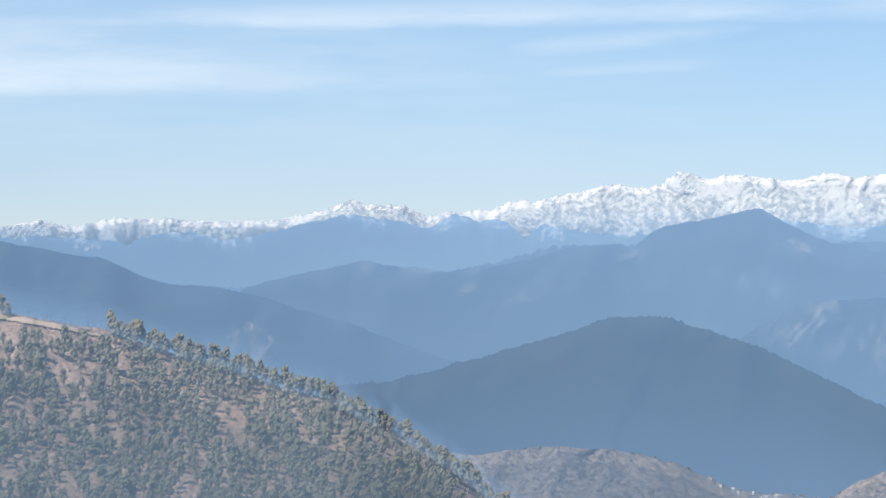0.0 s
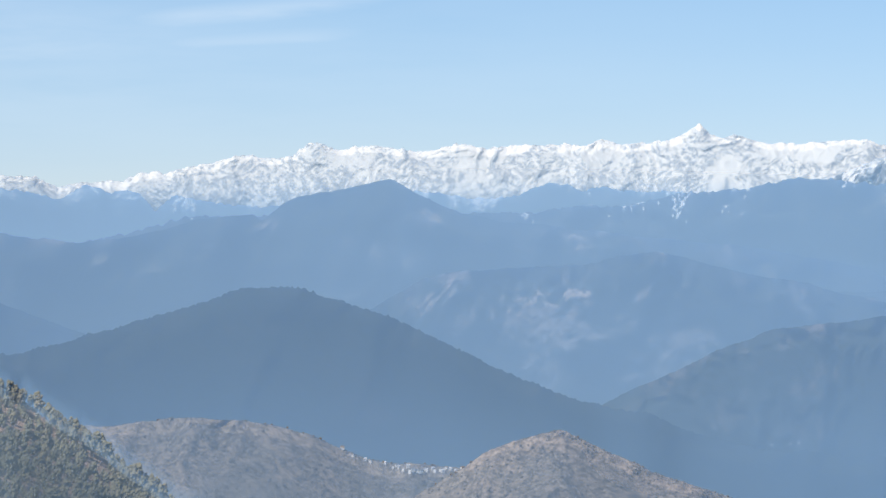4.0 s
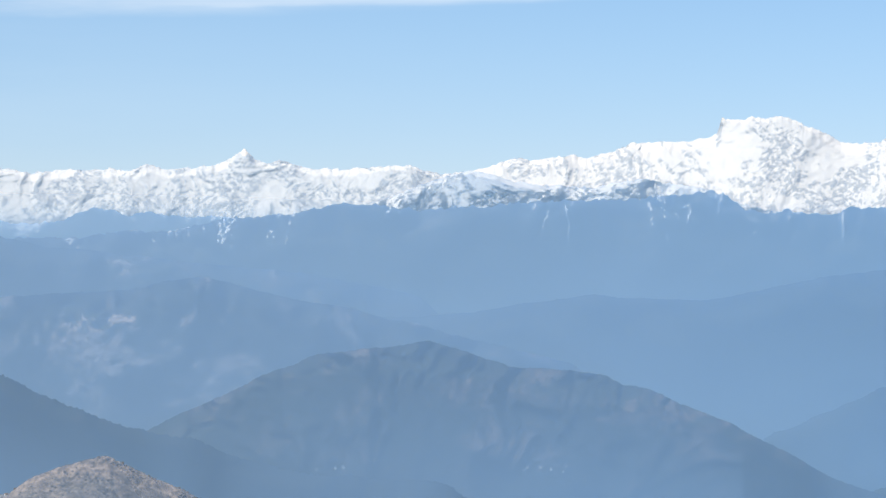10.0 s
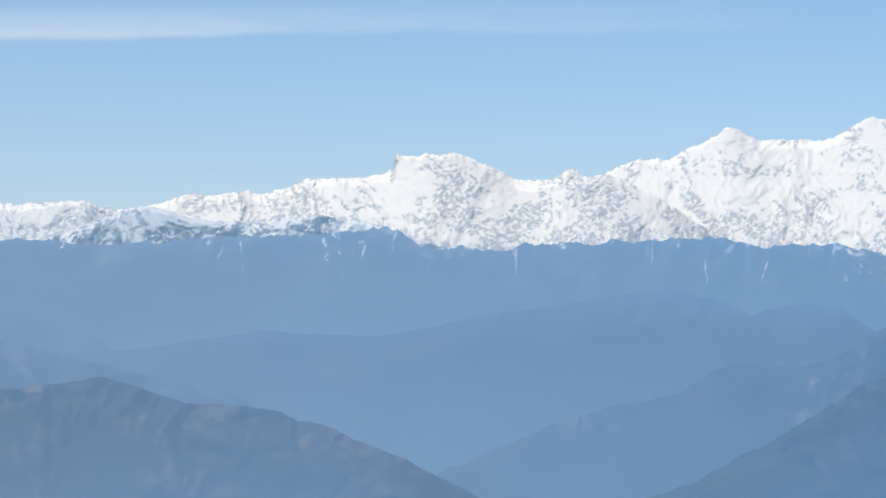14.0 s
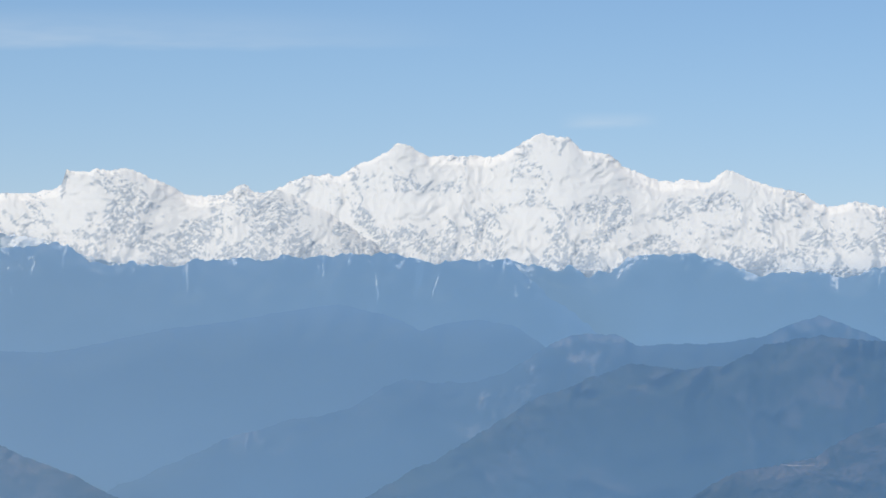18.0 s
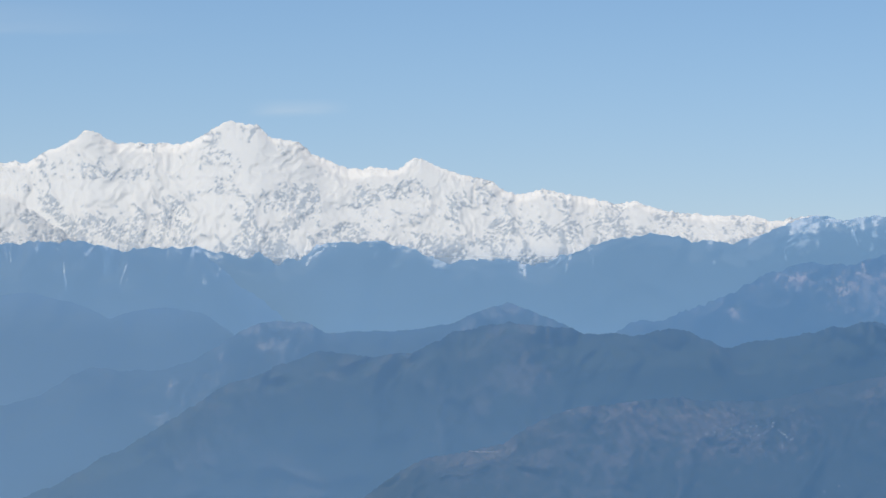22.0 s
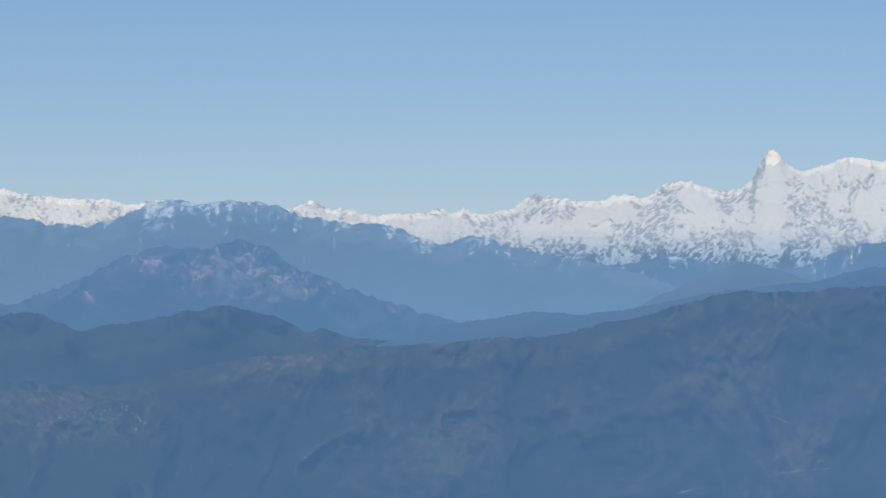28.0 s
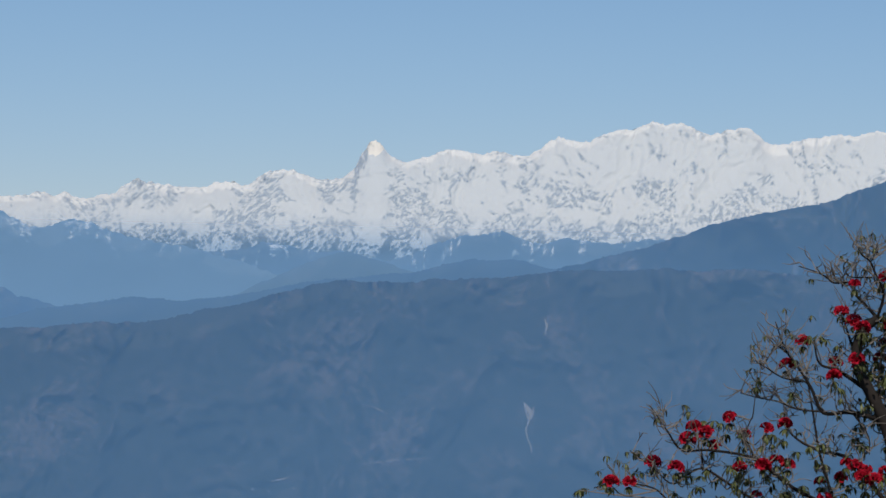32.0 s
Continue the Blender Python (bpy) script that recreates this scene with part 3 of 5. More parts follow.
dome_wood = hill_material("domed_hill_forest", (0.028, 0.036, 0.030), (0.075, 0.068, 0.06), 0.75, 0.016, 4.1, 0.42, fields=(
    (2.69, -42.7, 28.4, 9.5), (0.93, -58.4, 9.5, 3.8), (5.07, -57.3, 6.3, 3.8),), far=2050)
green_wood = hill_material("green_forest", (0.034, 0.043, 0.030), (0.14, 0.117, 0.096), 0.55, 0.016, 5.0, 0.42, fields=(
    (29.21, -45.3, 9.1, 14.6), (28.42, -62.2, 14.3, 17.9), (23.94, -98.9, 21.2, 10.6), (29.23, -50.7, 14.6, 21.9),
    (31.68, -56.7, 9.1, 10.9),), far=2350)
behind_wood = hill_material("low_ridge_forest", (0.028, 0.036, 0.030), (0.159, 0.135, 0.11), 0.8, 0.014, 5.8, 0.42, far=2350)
dark_wood = hill_material("terraced_ridge_forest", (0.042, 0.046, 0.036), (0.165, 0.128, 0.106), 0.40, 0.018, 4.0, 0.42, fields=(
    (31.24, -67.1, 42.6, 12.2), (32.47, -79.7, 27.0, 10.5), (42.11, -62.2, 30.3, 21.2), (43.33, -89.0, 26.3, 14.6),
    (42.74, -52.4, 27.0, 21.0), (43.47, -90.5, 26.0, 11.6), (47.59, -52.0, 24.0, 7.5), (45.22, -75.0, 20.7, 5.9),
    (37.89, -88.3, 26.0, 14.5), (30.17, -80.3, 42.0, 12.0),), far=1950, lift=0.055)
brown_scrub = hill_material("brown_scrub", (0.20, 0.175, 0.15), (0.34, 0.275, 0.225), 0.2, 0.02, 6.0, 0.35, fields=(
    (7.49, -97.9, 15.0, 4.9), (6.66, -108.0, 10.9, 3.8),), far=1770)
pine_floor = hill_material("pine_slope_floor", (0.40, 0.285, 0.225), (0.60, 0.44, 0.36), 0.02, 0.03, 8.0, 0.6, far=1450)
ridge("forested_slope", streaked, 3900, 90, [
      -7.2, 29.3, -6.4, 34.1, -5.13, 29.3, -4.91, 24.6, -4.61, 34.1, -4.17, 38.3, -3.91, 38.3, -3.65, 33.5,
      -3.38, 29.3, -3.08, 31.7, -2.86, 36.5, -2.51, 41.3, -2.24, 45.5, -1.98, 49.7, -1.72, 53.3, -1.45, 55.7,
      -1.1, 53.3, -0.75, 50.9, -0.57, 48.5, -0.35, 42.5, -0.18, 42.4, -0.05, 48.4, 0.13, 55.6, 0.31, 55.6,
      0.53, 48.4, 0.84, 51.4, 1.01, 48.4, 1.14, 37.6, 1.26, 26.2, 1.37, 36.4, 1.54, 45.4, 1.89, 41.2, 2.34, 36.3,
      2.95, 33.3, 3.3, 36.3, 3.66, 38.6, 4.54, 43.4, 5.42, 49.3, 5.77, 46.8, 6.21, 40.8, 6.56, 43.1] + [
      6.85, 43.9, 7.12, 51.1, 7.38, 58.3, 7.65, 54.7, 7.91, 49.9, 8.26, 54.1, 8.53, 49.9, 8.97, 46.9, 9.23, 51.1,
      9.5, 46.3, 9.94, 43.9, 10.38, 42.7],
      "hazy forested slope with snow in its gullies", foot=-70.0, spur=6.0, width=45.0, rough=0.8, jag=0.4, canopy=0.3, step=0.03, rows=60, seed=18, category="mountain",
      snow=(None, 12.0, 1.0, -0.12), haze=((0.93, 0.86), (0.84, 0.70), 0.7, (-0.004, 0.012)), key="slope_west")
ridge("forested_slope", streaked, 3900, 90, [
      39.86, 12.1, 40.56, 14.9, 41.09, 18.2, 41.31, 26.1, 41.79, 21.6, 42.15, 15.8, 42.53, 18.4, 42.94, 11.4,
      43.29, 8, 43.73, 17.9, 44, 27, 44.44, 36.3, 44.79, 39.5, 45.1, 42.6, 45.4, 33.2, 45.76, 29.8, 46.02, 35.9,
      46.28, 34.9, 46.55, 31.4, 46.9, 31.6, 47.33, 36.6, 47.95, 37],
      "hazy forested slope with snow in its gullies", foot=-70.0, spur=6.0, width=45.0, rough=0.8, jag=0.4, canopy=0.3, step=0.03, rows=60, seed=19, category="mountain",
      snow=(None, 12.0, 1.0, -0.12), haze=((0.82, 0.66), (0.80, 0.64), 0.48, (-0.004, 0.012)), key="slope_east")
ridge("snow_streaked_ridge", streaked, 3780, 120, [
      10.36, 42.2, 11.23, 58.1, 11.75, 58.7, 12.28, 73.2, 12.81, 86.4, 13.34, 93, 13.77, 84.5, 14.21, 78.5, 15.09,
      75.2, 15.98, 83.8, 16.5, 77.2, 17.03, 71.3, 17.47, 56.7, 18.18, 46.2, 19.06, 42.9],
      "dark ridge streaked with snow in its gullies", spur=8.0, width=60.0, jag=1.5, canopy=0.3, step=0.03, rows=90, foot=-20.0, seed=20, snow=(42.0, 12.0, 1.0, 0.08), category="mountain",
      haze=((0.785, 0.45), (0.786, 0.453), 0.48, (0.003, 0.021)), key="dark_snow")
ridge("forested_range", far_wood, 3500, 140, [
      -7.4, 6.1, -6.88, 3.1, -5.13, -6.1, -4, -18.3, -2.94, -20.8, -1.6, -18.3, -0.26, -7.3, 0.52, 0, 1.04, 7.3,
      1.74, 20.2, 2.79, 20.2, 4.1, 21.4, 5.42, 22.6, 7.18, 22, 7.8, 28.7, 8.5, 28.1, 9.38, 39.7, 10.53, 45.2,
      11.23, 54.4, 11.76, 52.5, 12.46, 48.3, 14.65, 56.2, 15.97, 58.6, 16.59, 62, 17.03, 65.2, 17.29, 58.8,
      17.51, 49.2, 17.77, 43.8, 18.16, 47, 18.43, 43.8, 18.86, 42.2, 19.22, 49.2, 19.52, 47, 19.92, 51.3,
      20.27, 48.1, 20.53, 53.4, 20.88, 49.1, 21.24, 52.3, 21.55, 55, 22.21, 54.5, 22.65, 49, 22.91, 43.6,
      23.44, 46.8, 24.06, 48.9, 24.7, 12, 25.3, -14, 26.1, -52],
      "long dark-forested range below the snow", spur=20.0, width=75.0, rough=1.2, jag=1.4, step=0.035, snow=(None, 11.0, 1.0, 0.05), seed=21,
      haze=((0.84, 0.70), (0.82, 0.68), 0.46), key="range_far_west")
ridge("forested_range", dusted, 3645, 140, [
      24.06, 51, 24.32, 45.3, 24.63, 42.5, 24.85, 38.6, 25.03, 45.3, 25.29, 29.6, 25.47, 39.6, 25.64, 34,
      25.86, 50.8, 26.17, 54.1, 26.52, 53, 26.88, 55.2, 27.18, 51.8, 27.49, 45, 27.71, 38.3, 27.97, 32.6,
      28.28, 37.1, 28.54, 35.4, 28.89, 37, 29.24, 30.8, 29.59, 36.9, 29.94, 42.4, 30.36, 52.4, 30.9, 59.8,
      31.25, 61.7, 31.69, 54.1, 32.13, 52.8, 32.39, 50.3, 32.92, 61.7, 33.36, 71.9, 33.8, 79.5, 34.06, 71.9,
      34.59, 77, 35.12, 75.1, 35.46, 68.1, 35.81, 59.8, 36.2, 56.6, 37.08, 52.8, 37.79, 32.4, 38.05, 35, 38.4, 42.6,
      38.75, 35.6, 39.2, 26.1, 40.08, 16.5, 40.96, 5.7, 41.49, -7.6, 42.29, -26.7],
      "forested range with a lightly snowed top", foot=-100.0, spur=14.0, width=80.0, seed=22, snow=(71.0, 9.0, 1.0, -0.02), streaks=True, jag=1.6,
      haze=((0.89, 0.70), (0.88, 0.70), 0.6), key="range_east")
ridge("wooded_peak", peak_wood, 2960, 135, [
      -3.12, -16.5, -2.33, -5.7, -1.27, 5.7, -0.74, 1.5, 0.05, -3.1, 0.76, 1, 1.29, 5.7, 1.9, 15, 2.61, 19.1, 2.87,
      20.1, 2.87, 12.4, 3.31, 30, 3.66, 35.6, 4.1, 38.7, 4.6, 44.4, 4.92, 48, 5.42, 33.1, 6.04, 19.6, 6.65, 12.9, 7.62,
      8.3, 8.94, -0.5, 10.71, -9.3, 12.46, -27.4],
      "hazy wooded peak with pale terraced patches", spur=18.0, width=110.0, seed=23,
      haze=((0.8, 0.67), (0.78, 0.65), 0.39), key="peak_west")
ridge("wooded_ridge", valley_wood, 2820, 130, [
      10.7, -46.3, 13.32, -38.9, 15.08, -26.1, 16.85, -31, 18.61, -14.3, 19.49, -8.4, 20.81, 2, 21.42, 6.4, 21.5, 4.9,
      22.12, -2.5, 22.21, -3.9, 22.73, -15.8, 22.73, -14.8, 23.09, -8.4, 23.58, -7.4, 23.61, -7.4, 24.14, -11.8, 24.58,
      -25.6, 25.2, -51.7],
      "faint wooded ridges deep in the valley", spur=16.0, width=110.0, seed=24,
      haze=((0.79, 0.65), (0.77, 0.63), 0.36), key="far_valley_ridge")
ridge("wooded_ridge", left_wood, 2550, 115, [
      -8.18, 24, -6.88, 18.7, -6.01, 12, -5.22, 5.3, -4.7, -5.8, -4.26, -12.5, -3.47, -12.9, -3.03, -17.4, -2.33,
      -28.5, -1.45, -37.8, -1.09, -45, -0.57, -54.8, 0.14, -64.5, 1.02, -84.6],
      "long wooded ridge falling to the valley", spur=14.0, width=110.0, seed=25,
      haze=((0.70, 0.58), (0.68, 0.56), 0.27), key="ridge_left")
ridge("terraced_hill", mid_terraces, 2685, 125, [
      4.2, -64, 4.9, -44, 5.45, -29, 6.3, -23.4, 7.53, -21.1, 8.15, -19.2, 8.5, -13.1, 9.03, -11.2,
      9.56, -15, 10.27, -25.3, 11.15, -31.4, 12.02, -41.7, 13.34, -57.6, 14.8, -74.1],
      "broad hill with a pale terraced face", spur=20.0, width=120.0, seed=26,
      haze=((0.71, 0.6), (0.69, 0.58), 0.27), key="hill_mid")
ridge("terraced_hill", broad_terraces, 2300, 125, [
      7.35, -123.8, 8.22, -104.4, 8.93, -92, 9.98, -72.3, 10.86, -58.2, 12, -52.6, 12.62, -50.2, 13.15, -55.8, 13.86,
      -66.3, 14.65, -67.9, 15.35, -71.1, 15.61, -78.3, 16.05, -80.3, 16.49, -88.4, 16.66, -90.8, 17.19, -100.4, 17.27,
      -101.6, 18.15, -119.3, 18.85, -135.4, 19.9, -149.9],
      "broad hazy hill with hamlets and fields", spur=16.0, width=90.0, step=0.03, seed=27,
      haze=((0.63, 0.49), (0.61, 0.47), 0.16), key="hill_broad")
ridge("wooded_ridge", step_wood, 2555, 115, [
      18.59, -107.5, 19.92, -83.9, 20.62, -74.5, 21.41, -70.5, 21.94, -57.1, 22.38, -47.3, 22.9, -49.5, 23.58, -49.5,
      23.97, -42.8, 24.5, -27.2, 25.11, -16.1, 25.73, -16.1, 26.08, -23.2, 26.96, -23.2, 28.01, -19.6, 28.45, -9.8,
      28.89, -2.7, 29.31, -9.4, 29.75, -20.5, 30.27, -33.4, 31.15, -49.1, 32.47, -73.2],
      "stepped wooded ridge behind the green hill", spur=14.0, width=90.0, rough=2.8, step=0.03, seed=28,
      haze=((0.71, 0.57), (0.69, 0.55), 0.27), key="ridge_steps")
ridge("rocky_peak", brown_rock, 2685, 120, [
      30.01, -35.1, 30.54, -27.6, 30.89, -18.7, 31.33, -18.7, 31.6, -12.7, 32.3, -0.5, 32.92, 15.9, 33.53, 23, 34.24,
      22, 34.76, 28.6, 35.2, 21.6, 35.55, 11.2, 35.68, 6.6, 36.56, -9.8, 37.44, -23.9, 38.33, -33.7, 39.21, -45.9],
      "brown rocky peak with cliffs on its face", spur=14.0, width=60.0, rough=2.0, crag=0.5, jag=1.0, canopy=0.8, seed=29,
      haze=((0.76, 0.61), (0.74, 0.59), 0.27), key="peak_brown")
ridge("wooded_hill", small_wood, 2555, 110, [
      40.79, -23.2, 41.4, -9.8, 42.01, 2.7, 42.62, 12, 43.06, 7.1, 43.59, -0.4, 44.3, -12],
      "small pointed wooded hill", spur=8.0, width=90.0, seed=30,
      haze=((0.77, 0.66), (0.75, 0.64), 0.6), key="hill_small")
ridge("wooded_ridge", right_wood, 2420, 115, [
      44.75, -14.8, 45.45, -5.1, 46.06, 3, 46.76, 11, 47.46, 19, 48.24, 30.8, 48.68, 36.7, 49.55, 44.8, 50.25, 50.7,
      50.68, 58.7, 51.01, 63.8, 51.72, 72.2, 53.01, 76.9, 55.57, 74.8],
      "steep dark wooded ridge climbing out of the valley", spur=14.0, width=110.0, rough=1.5, canopy=0.9, step=0.03, seed=31,
      haze=((0.58, 0.44), (0.56, 0.42), 0.16), key="ridge_right")
ridge("wooded_hill", dome_wood, 2150, 140, [
      -3.38, -80.7, -1.71, -69.4, -0.92, -67.6, -0.21, -61.2, 0.76, -51.4, 1.46, -43.2, 1.99, -38.3, 2.43, -31.5, 2.96,
      -28.9, 3.49, -29.3, 3.93, -35.3, 4.81, -45.4, 5.6, -58.6, 6.3, -71.7, 7.01, -84.8, 7.71, -94.6, 8.6, -102.9,
      8.95, -103.6, 9.48, -113.4, 10.27, -121, 10.97, -125.9, 11.41, -125.9, 12.12, -128.9, 12.73, -129.2, 13.34,
      -141.7, 13.87, -157.9, 14.81, -174.1],
      "dark domed hill fringed with trees on its crest", spur=9.0, width=110.0, rough=1.4, canopy=1.5, step=0.03, seed=32,
      haze=((0.6, 0.46), (0.58, 0.44), 0.05), key="hill_dark")
ridge("wooded_hill", green_wood, 2425, 115, [
      20.78, -139.4, 21.66, -124.5, 22.54, -106.3, 23.57, -82.1, 24.05, -68.6, 24.41, -58, 25.02, -49.9, 25.82, -36.8,
      26.17, -35.1, 26.61, -38.9, 27.4, -36.8, 28.01, -24.1, 28.42, -19.9, 28.54, -18.6, 28.95, -17.4, 29.66, -20.3,
      30.36, -26.2, 30.89, -25, 31.46, -21.6, 31.95, -28.4, 32.3, -33.9, 32.74, -29.2, 33.35, -28.4, 33.88, -21.2,
      34.49, -17.4, 35.11, -23.3, 35.86, -35.1, 35.98, -32.6, 36.57, -39.4, 37.1, -42, 37.6, -49, 38.33, -60],
      "dark green wooded hill with several tops", spur=13.0, width=90.0, canopy=0.9, rough=3.0, step=0.03, seed=33,
      haze=((0.55, 0.42), (0.55, 0.44), 0.16), key="hill_green")
ridge("wooded_ridge", behind_wood, 2290, 110, [
      36.39, -47.2, 37.27, -36.8, 37.97, -28.8, 39.03, -23.2, 39.38, -20.8, 39.91, -22, 40.61, -21.2, 41.49, -13.6,
      42.29, -8, 42.99, -5.2, 43.6, -3.2, 44.04, 1.2, 44.57, 6.8, 45.35, 6, 46.05, 0.4, 46.75, -8.4],
      "low dark wooded ridge", spur=7.0, width=80.0, canopy=0.9, step=0.03, seed=34,
      haze=((0.69, 0.60), (0.67, 0.58), 0.3), key="ridge_behind")
ridge("terraced_ridge", dark_wood, 2160, 150, [
      25.42, -136.3, 26.56, -120.8, 27, -107.2, 27.53, -94.7, 28.24, -90.9, 28.77, -87.5, 29.3, -74.3, 29.83, -66.4,
      30.71, -62.2, 31.59, -60, 32.8, -63, 33.68, -54.3, 34.56, -49, 35.88, -44.1, 36.76, -40, 37.98, -38.8, 38.08,
      -37.3, 38.96, -35.8, 39.21, -34.3, 40.09, -30.5, 40.53, -26.4, 41.41, -17.7, 42.2, -9.4, 42.72, -7.5, 43.77,
      -7.5, 44.48, -5.3, 45.36, -3, 46.06, -0.8, 46.94, 1.5, 48.7, 3, 51.04, -1.9, 53.05, -13.6],
      "long dark blue ridge with terraces, tracks and a landslip", spur=9.0, width=60.0, canopy=0.9, rows=90, rough=2.3, step=0.03, seed=35,
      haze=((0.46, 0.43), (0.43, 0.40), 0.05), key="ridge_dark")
ridge("scrub_hill", brown_scrub, 1960, 140, [
      -0.75, -106.8, -0.04, -98.9, 0.58, -99.6, 1.37, -95.5, 1.9, -95.2, 2.35, -97.2, 2.6, -97.9, 3.14, -100, 3.67,
      -104.4, 4.11, -112, 4.46, -117.5, 4.99, -119.9, 5.95, -122.3, 6.66, -128.8, 7.36, -139.1, 8.07, -154.3],
      "rounded brown scrub hill", spur=5.0, width=60.0, canopy=0.5, seed=36, haze=((0.38, 0.35), (0.36, 0.33), 0.1), key="hill_brown")
ridge("scrub_hill", brown_scrub, 1790, 130, [
      4.37, -146.2, 5.16, -128.3, 5.95, -113.9, 6.31, -105.7, 6.83, -99.4, 7.54, -93.5, 7.89, -98.2, 8.33, -105.1,
      8.95, -113.9, 9.48, -118.6, 10.18, -126.7, 11.59, -143.1],
      "pointed brown scrub hill", spur=5.0, width=50.0, canopy=0.5, seed=37, haze=((0.32, 0.28), (0.3, 0.26), 0.1), key="hill_cone")
ridge("pine_hill", pine_floor, 1500, 360, [
      -9.47, -14.4, -7.75, -15.7, -6.88, -17.3, -6.18, -20.7, -5.4, -24.3, -4.7, -30.1, -4, -35.9, -3.38, -40.1, -2.5,
      -49.5, -1.62, -55, -1.27, -62.1, -0.74, -66.5, -0.22, -76, 0.31, -85.2, 0.88, -97.3, 1.54, -110.2, 2.77, -126.2],
      "dry brown hillside scattered with pines", spur=7.0, width=70.0, canopy=0.3, haze=((0.39, 0.35), (0.39, 0.35), 1.0), fringe=12.0, lift_off=70.0, rows=70, foot=-125.0, seed=38, key="hill_pine")



# ---- parts ----
def part(name, bm, mat, parent, label=""):
    me = bpy.data.meshes.new(name)
    bm.to_mesh(me)
    bm.free()
    me.materials.append(mat)
    ob = new(name, me)
    ob.parent = parent
    return tagged(ob, label)


def soup(name, verts, faces, mat, parent=None, smooth=False):
    """One mesh from arrays of triangles."""
    v, f = np.concatenate(verts).astype(np.float32), np.concatenate(faces).astype(np.int32)
    me = bpy.data.meshes.new(name)
    me.vertices.add(len(v))
    me.vertices.foreach_set("co", v.ravel())
    me.loops.add(f.size)
    me.loops.foreach_set("vertex_index", f.ravel())
    me.polygons.add(len(f))
    me.polygons.foreach_set("loop_start", np.arange(0, f.size, 3, dtype=np.int32))
    me.polygons.foreach_set("use_smooth", np.full(len(f), smooth))
    me.update(calc_edges=True)
    me.materials.append(mat)
    ob = new(name, me)
    ob.parent = parent
    return ob


ico = bmesh.new()
bmesh.ops.create_icosphere(ico, subdivisions=1, radius=1.0)
ICO_V = np.array([v.co[:] for v in ico.verts])
ICO_F = np.array([[v.index for v in f.verts] for f in ico.faces])
ico.free()


def clumps(rng, places, sizes, flat=0.8, jitter=0.3):
    """Ragged leaf clumps at these places."""
    n = len(places)
    v = ICO_V[None] * (1 + jitter * rng.uniform(-1, 1, (n, 12, 1))) * np.asarray(sizes)[:, None, None]
    v = v * np.array([1, 1, flat]) + rng.uniform(-0.12, 0.12, (n, 12, 3)) * np.asarray(sizes)[:, None, None]
    v = v + np.asarray(places)[:, None, :]
    return v.reshape(-1, 3), (ICO_F[None] + 12 * np.arange(n)[:, None, None]).reshape(-1, 3)


def tube(path, r0, r1, sides=6, sub=4):
    """A tapered round stem along a smoothed path: its points and triangles."""
    p = np.array(path, float)
    q = np.vstack([2 * p[0] - p[1], p, 2 * p[-1] - p[-2]])
    pts = []
    for i in range(1, len(q) - 2):
        for s in np.linspace(0, 1, sub, endpoint=False):
            a, b, c, d = q[i - 1], q[i], q[i + 1], q[i + 2]
            pts.append(0.5 * (2 * b + (c - a) * s + (2 * a - 5 * b + 4 * c - d) * s ** 2 + (3 * b - a - 3 * c + d) * s ** 3))
    pts = np.array(pts + [p[-1]])
    tang = np.gradient(pts, axis=0)
    tang /= np.linalg.norm(tang, axis=1)[:, None] + 1e-9
    side = np.cross(tang, (0.31, 0.87, 0.37))
    side /= np.linalg.norm(side, axis=1)[:, None] + 1e-9
    up = np.cross(side, tang)
    rad = np.linspace(r0, r1, len(pts))
    ang = np.arange(sides) * 2 * np.pi / sides
    v = pts[:, None] + rad[:, None, None] * (np.cos(ang)[None, :, None] * side[:, None] + np.sin(ang)[None, :, None] * up[:, None])
    f = []
    for i in range(len(pts) - 1):
        for k in range(sides):
            a, b = i * sides + k, i * sides + (k + 1) % sides
            f += [(a, b, b + sides), (a, b + sides, a + sides)]
    v = np.vstack([v.reshape(-1, 3), pts[-1:]])
    f += [((len(pts) - 1) * sides + k, (len(pts) - 1) * sides + (k + 1) % sides, len(v) - 1) for k in range(sides)]
    return v, np.array(f)


def plain(name, base, rough=0.9, grain=6.0, vary=0.35, bump=0.0, spec=0.2):
    """A surface of one kind with grain at two scales and a tint of its own for each object."""
    m, t, b, pos = material(name)
    n1, n2 = cloud_noise(t, pos, grain, 3), cloud_noise(t, pos, grain * 0.14, 3)
    own = node(t, "ShaderNodeObjectInfo").outputs["Random"]
    k = maths(t, "ADD", maths(t, "MULTIPLY", n1, 0.5), maths(t, "ADD", maths(t, "MULTIPLY", n2, 0.3), maths(t, "MULTIPLY", own, 0.2)))
    col = blend(t, ramp(t, k, 0.3, 0.7), [c * (1 - vary) for c in base], [c * (1 + vary) for c in base])
    t.links.new(col, b.inputs["Base Color"])
    b.inputs["Roughness"].default_value, b.inputs["Specular IOR Level"].default_value = rough, spec
    if bump:
        t.links.new(node(t, "ShaderNodeBump", ins={"Strength": 0.6, "Distance": bump, "Height": n1}).outputs[0], b.inputs["Normal"])
    return m


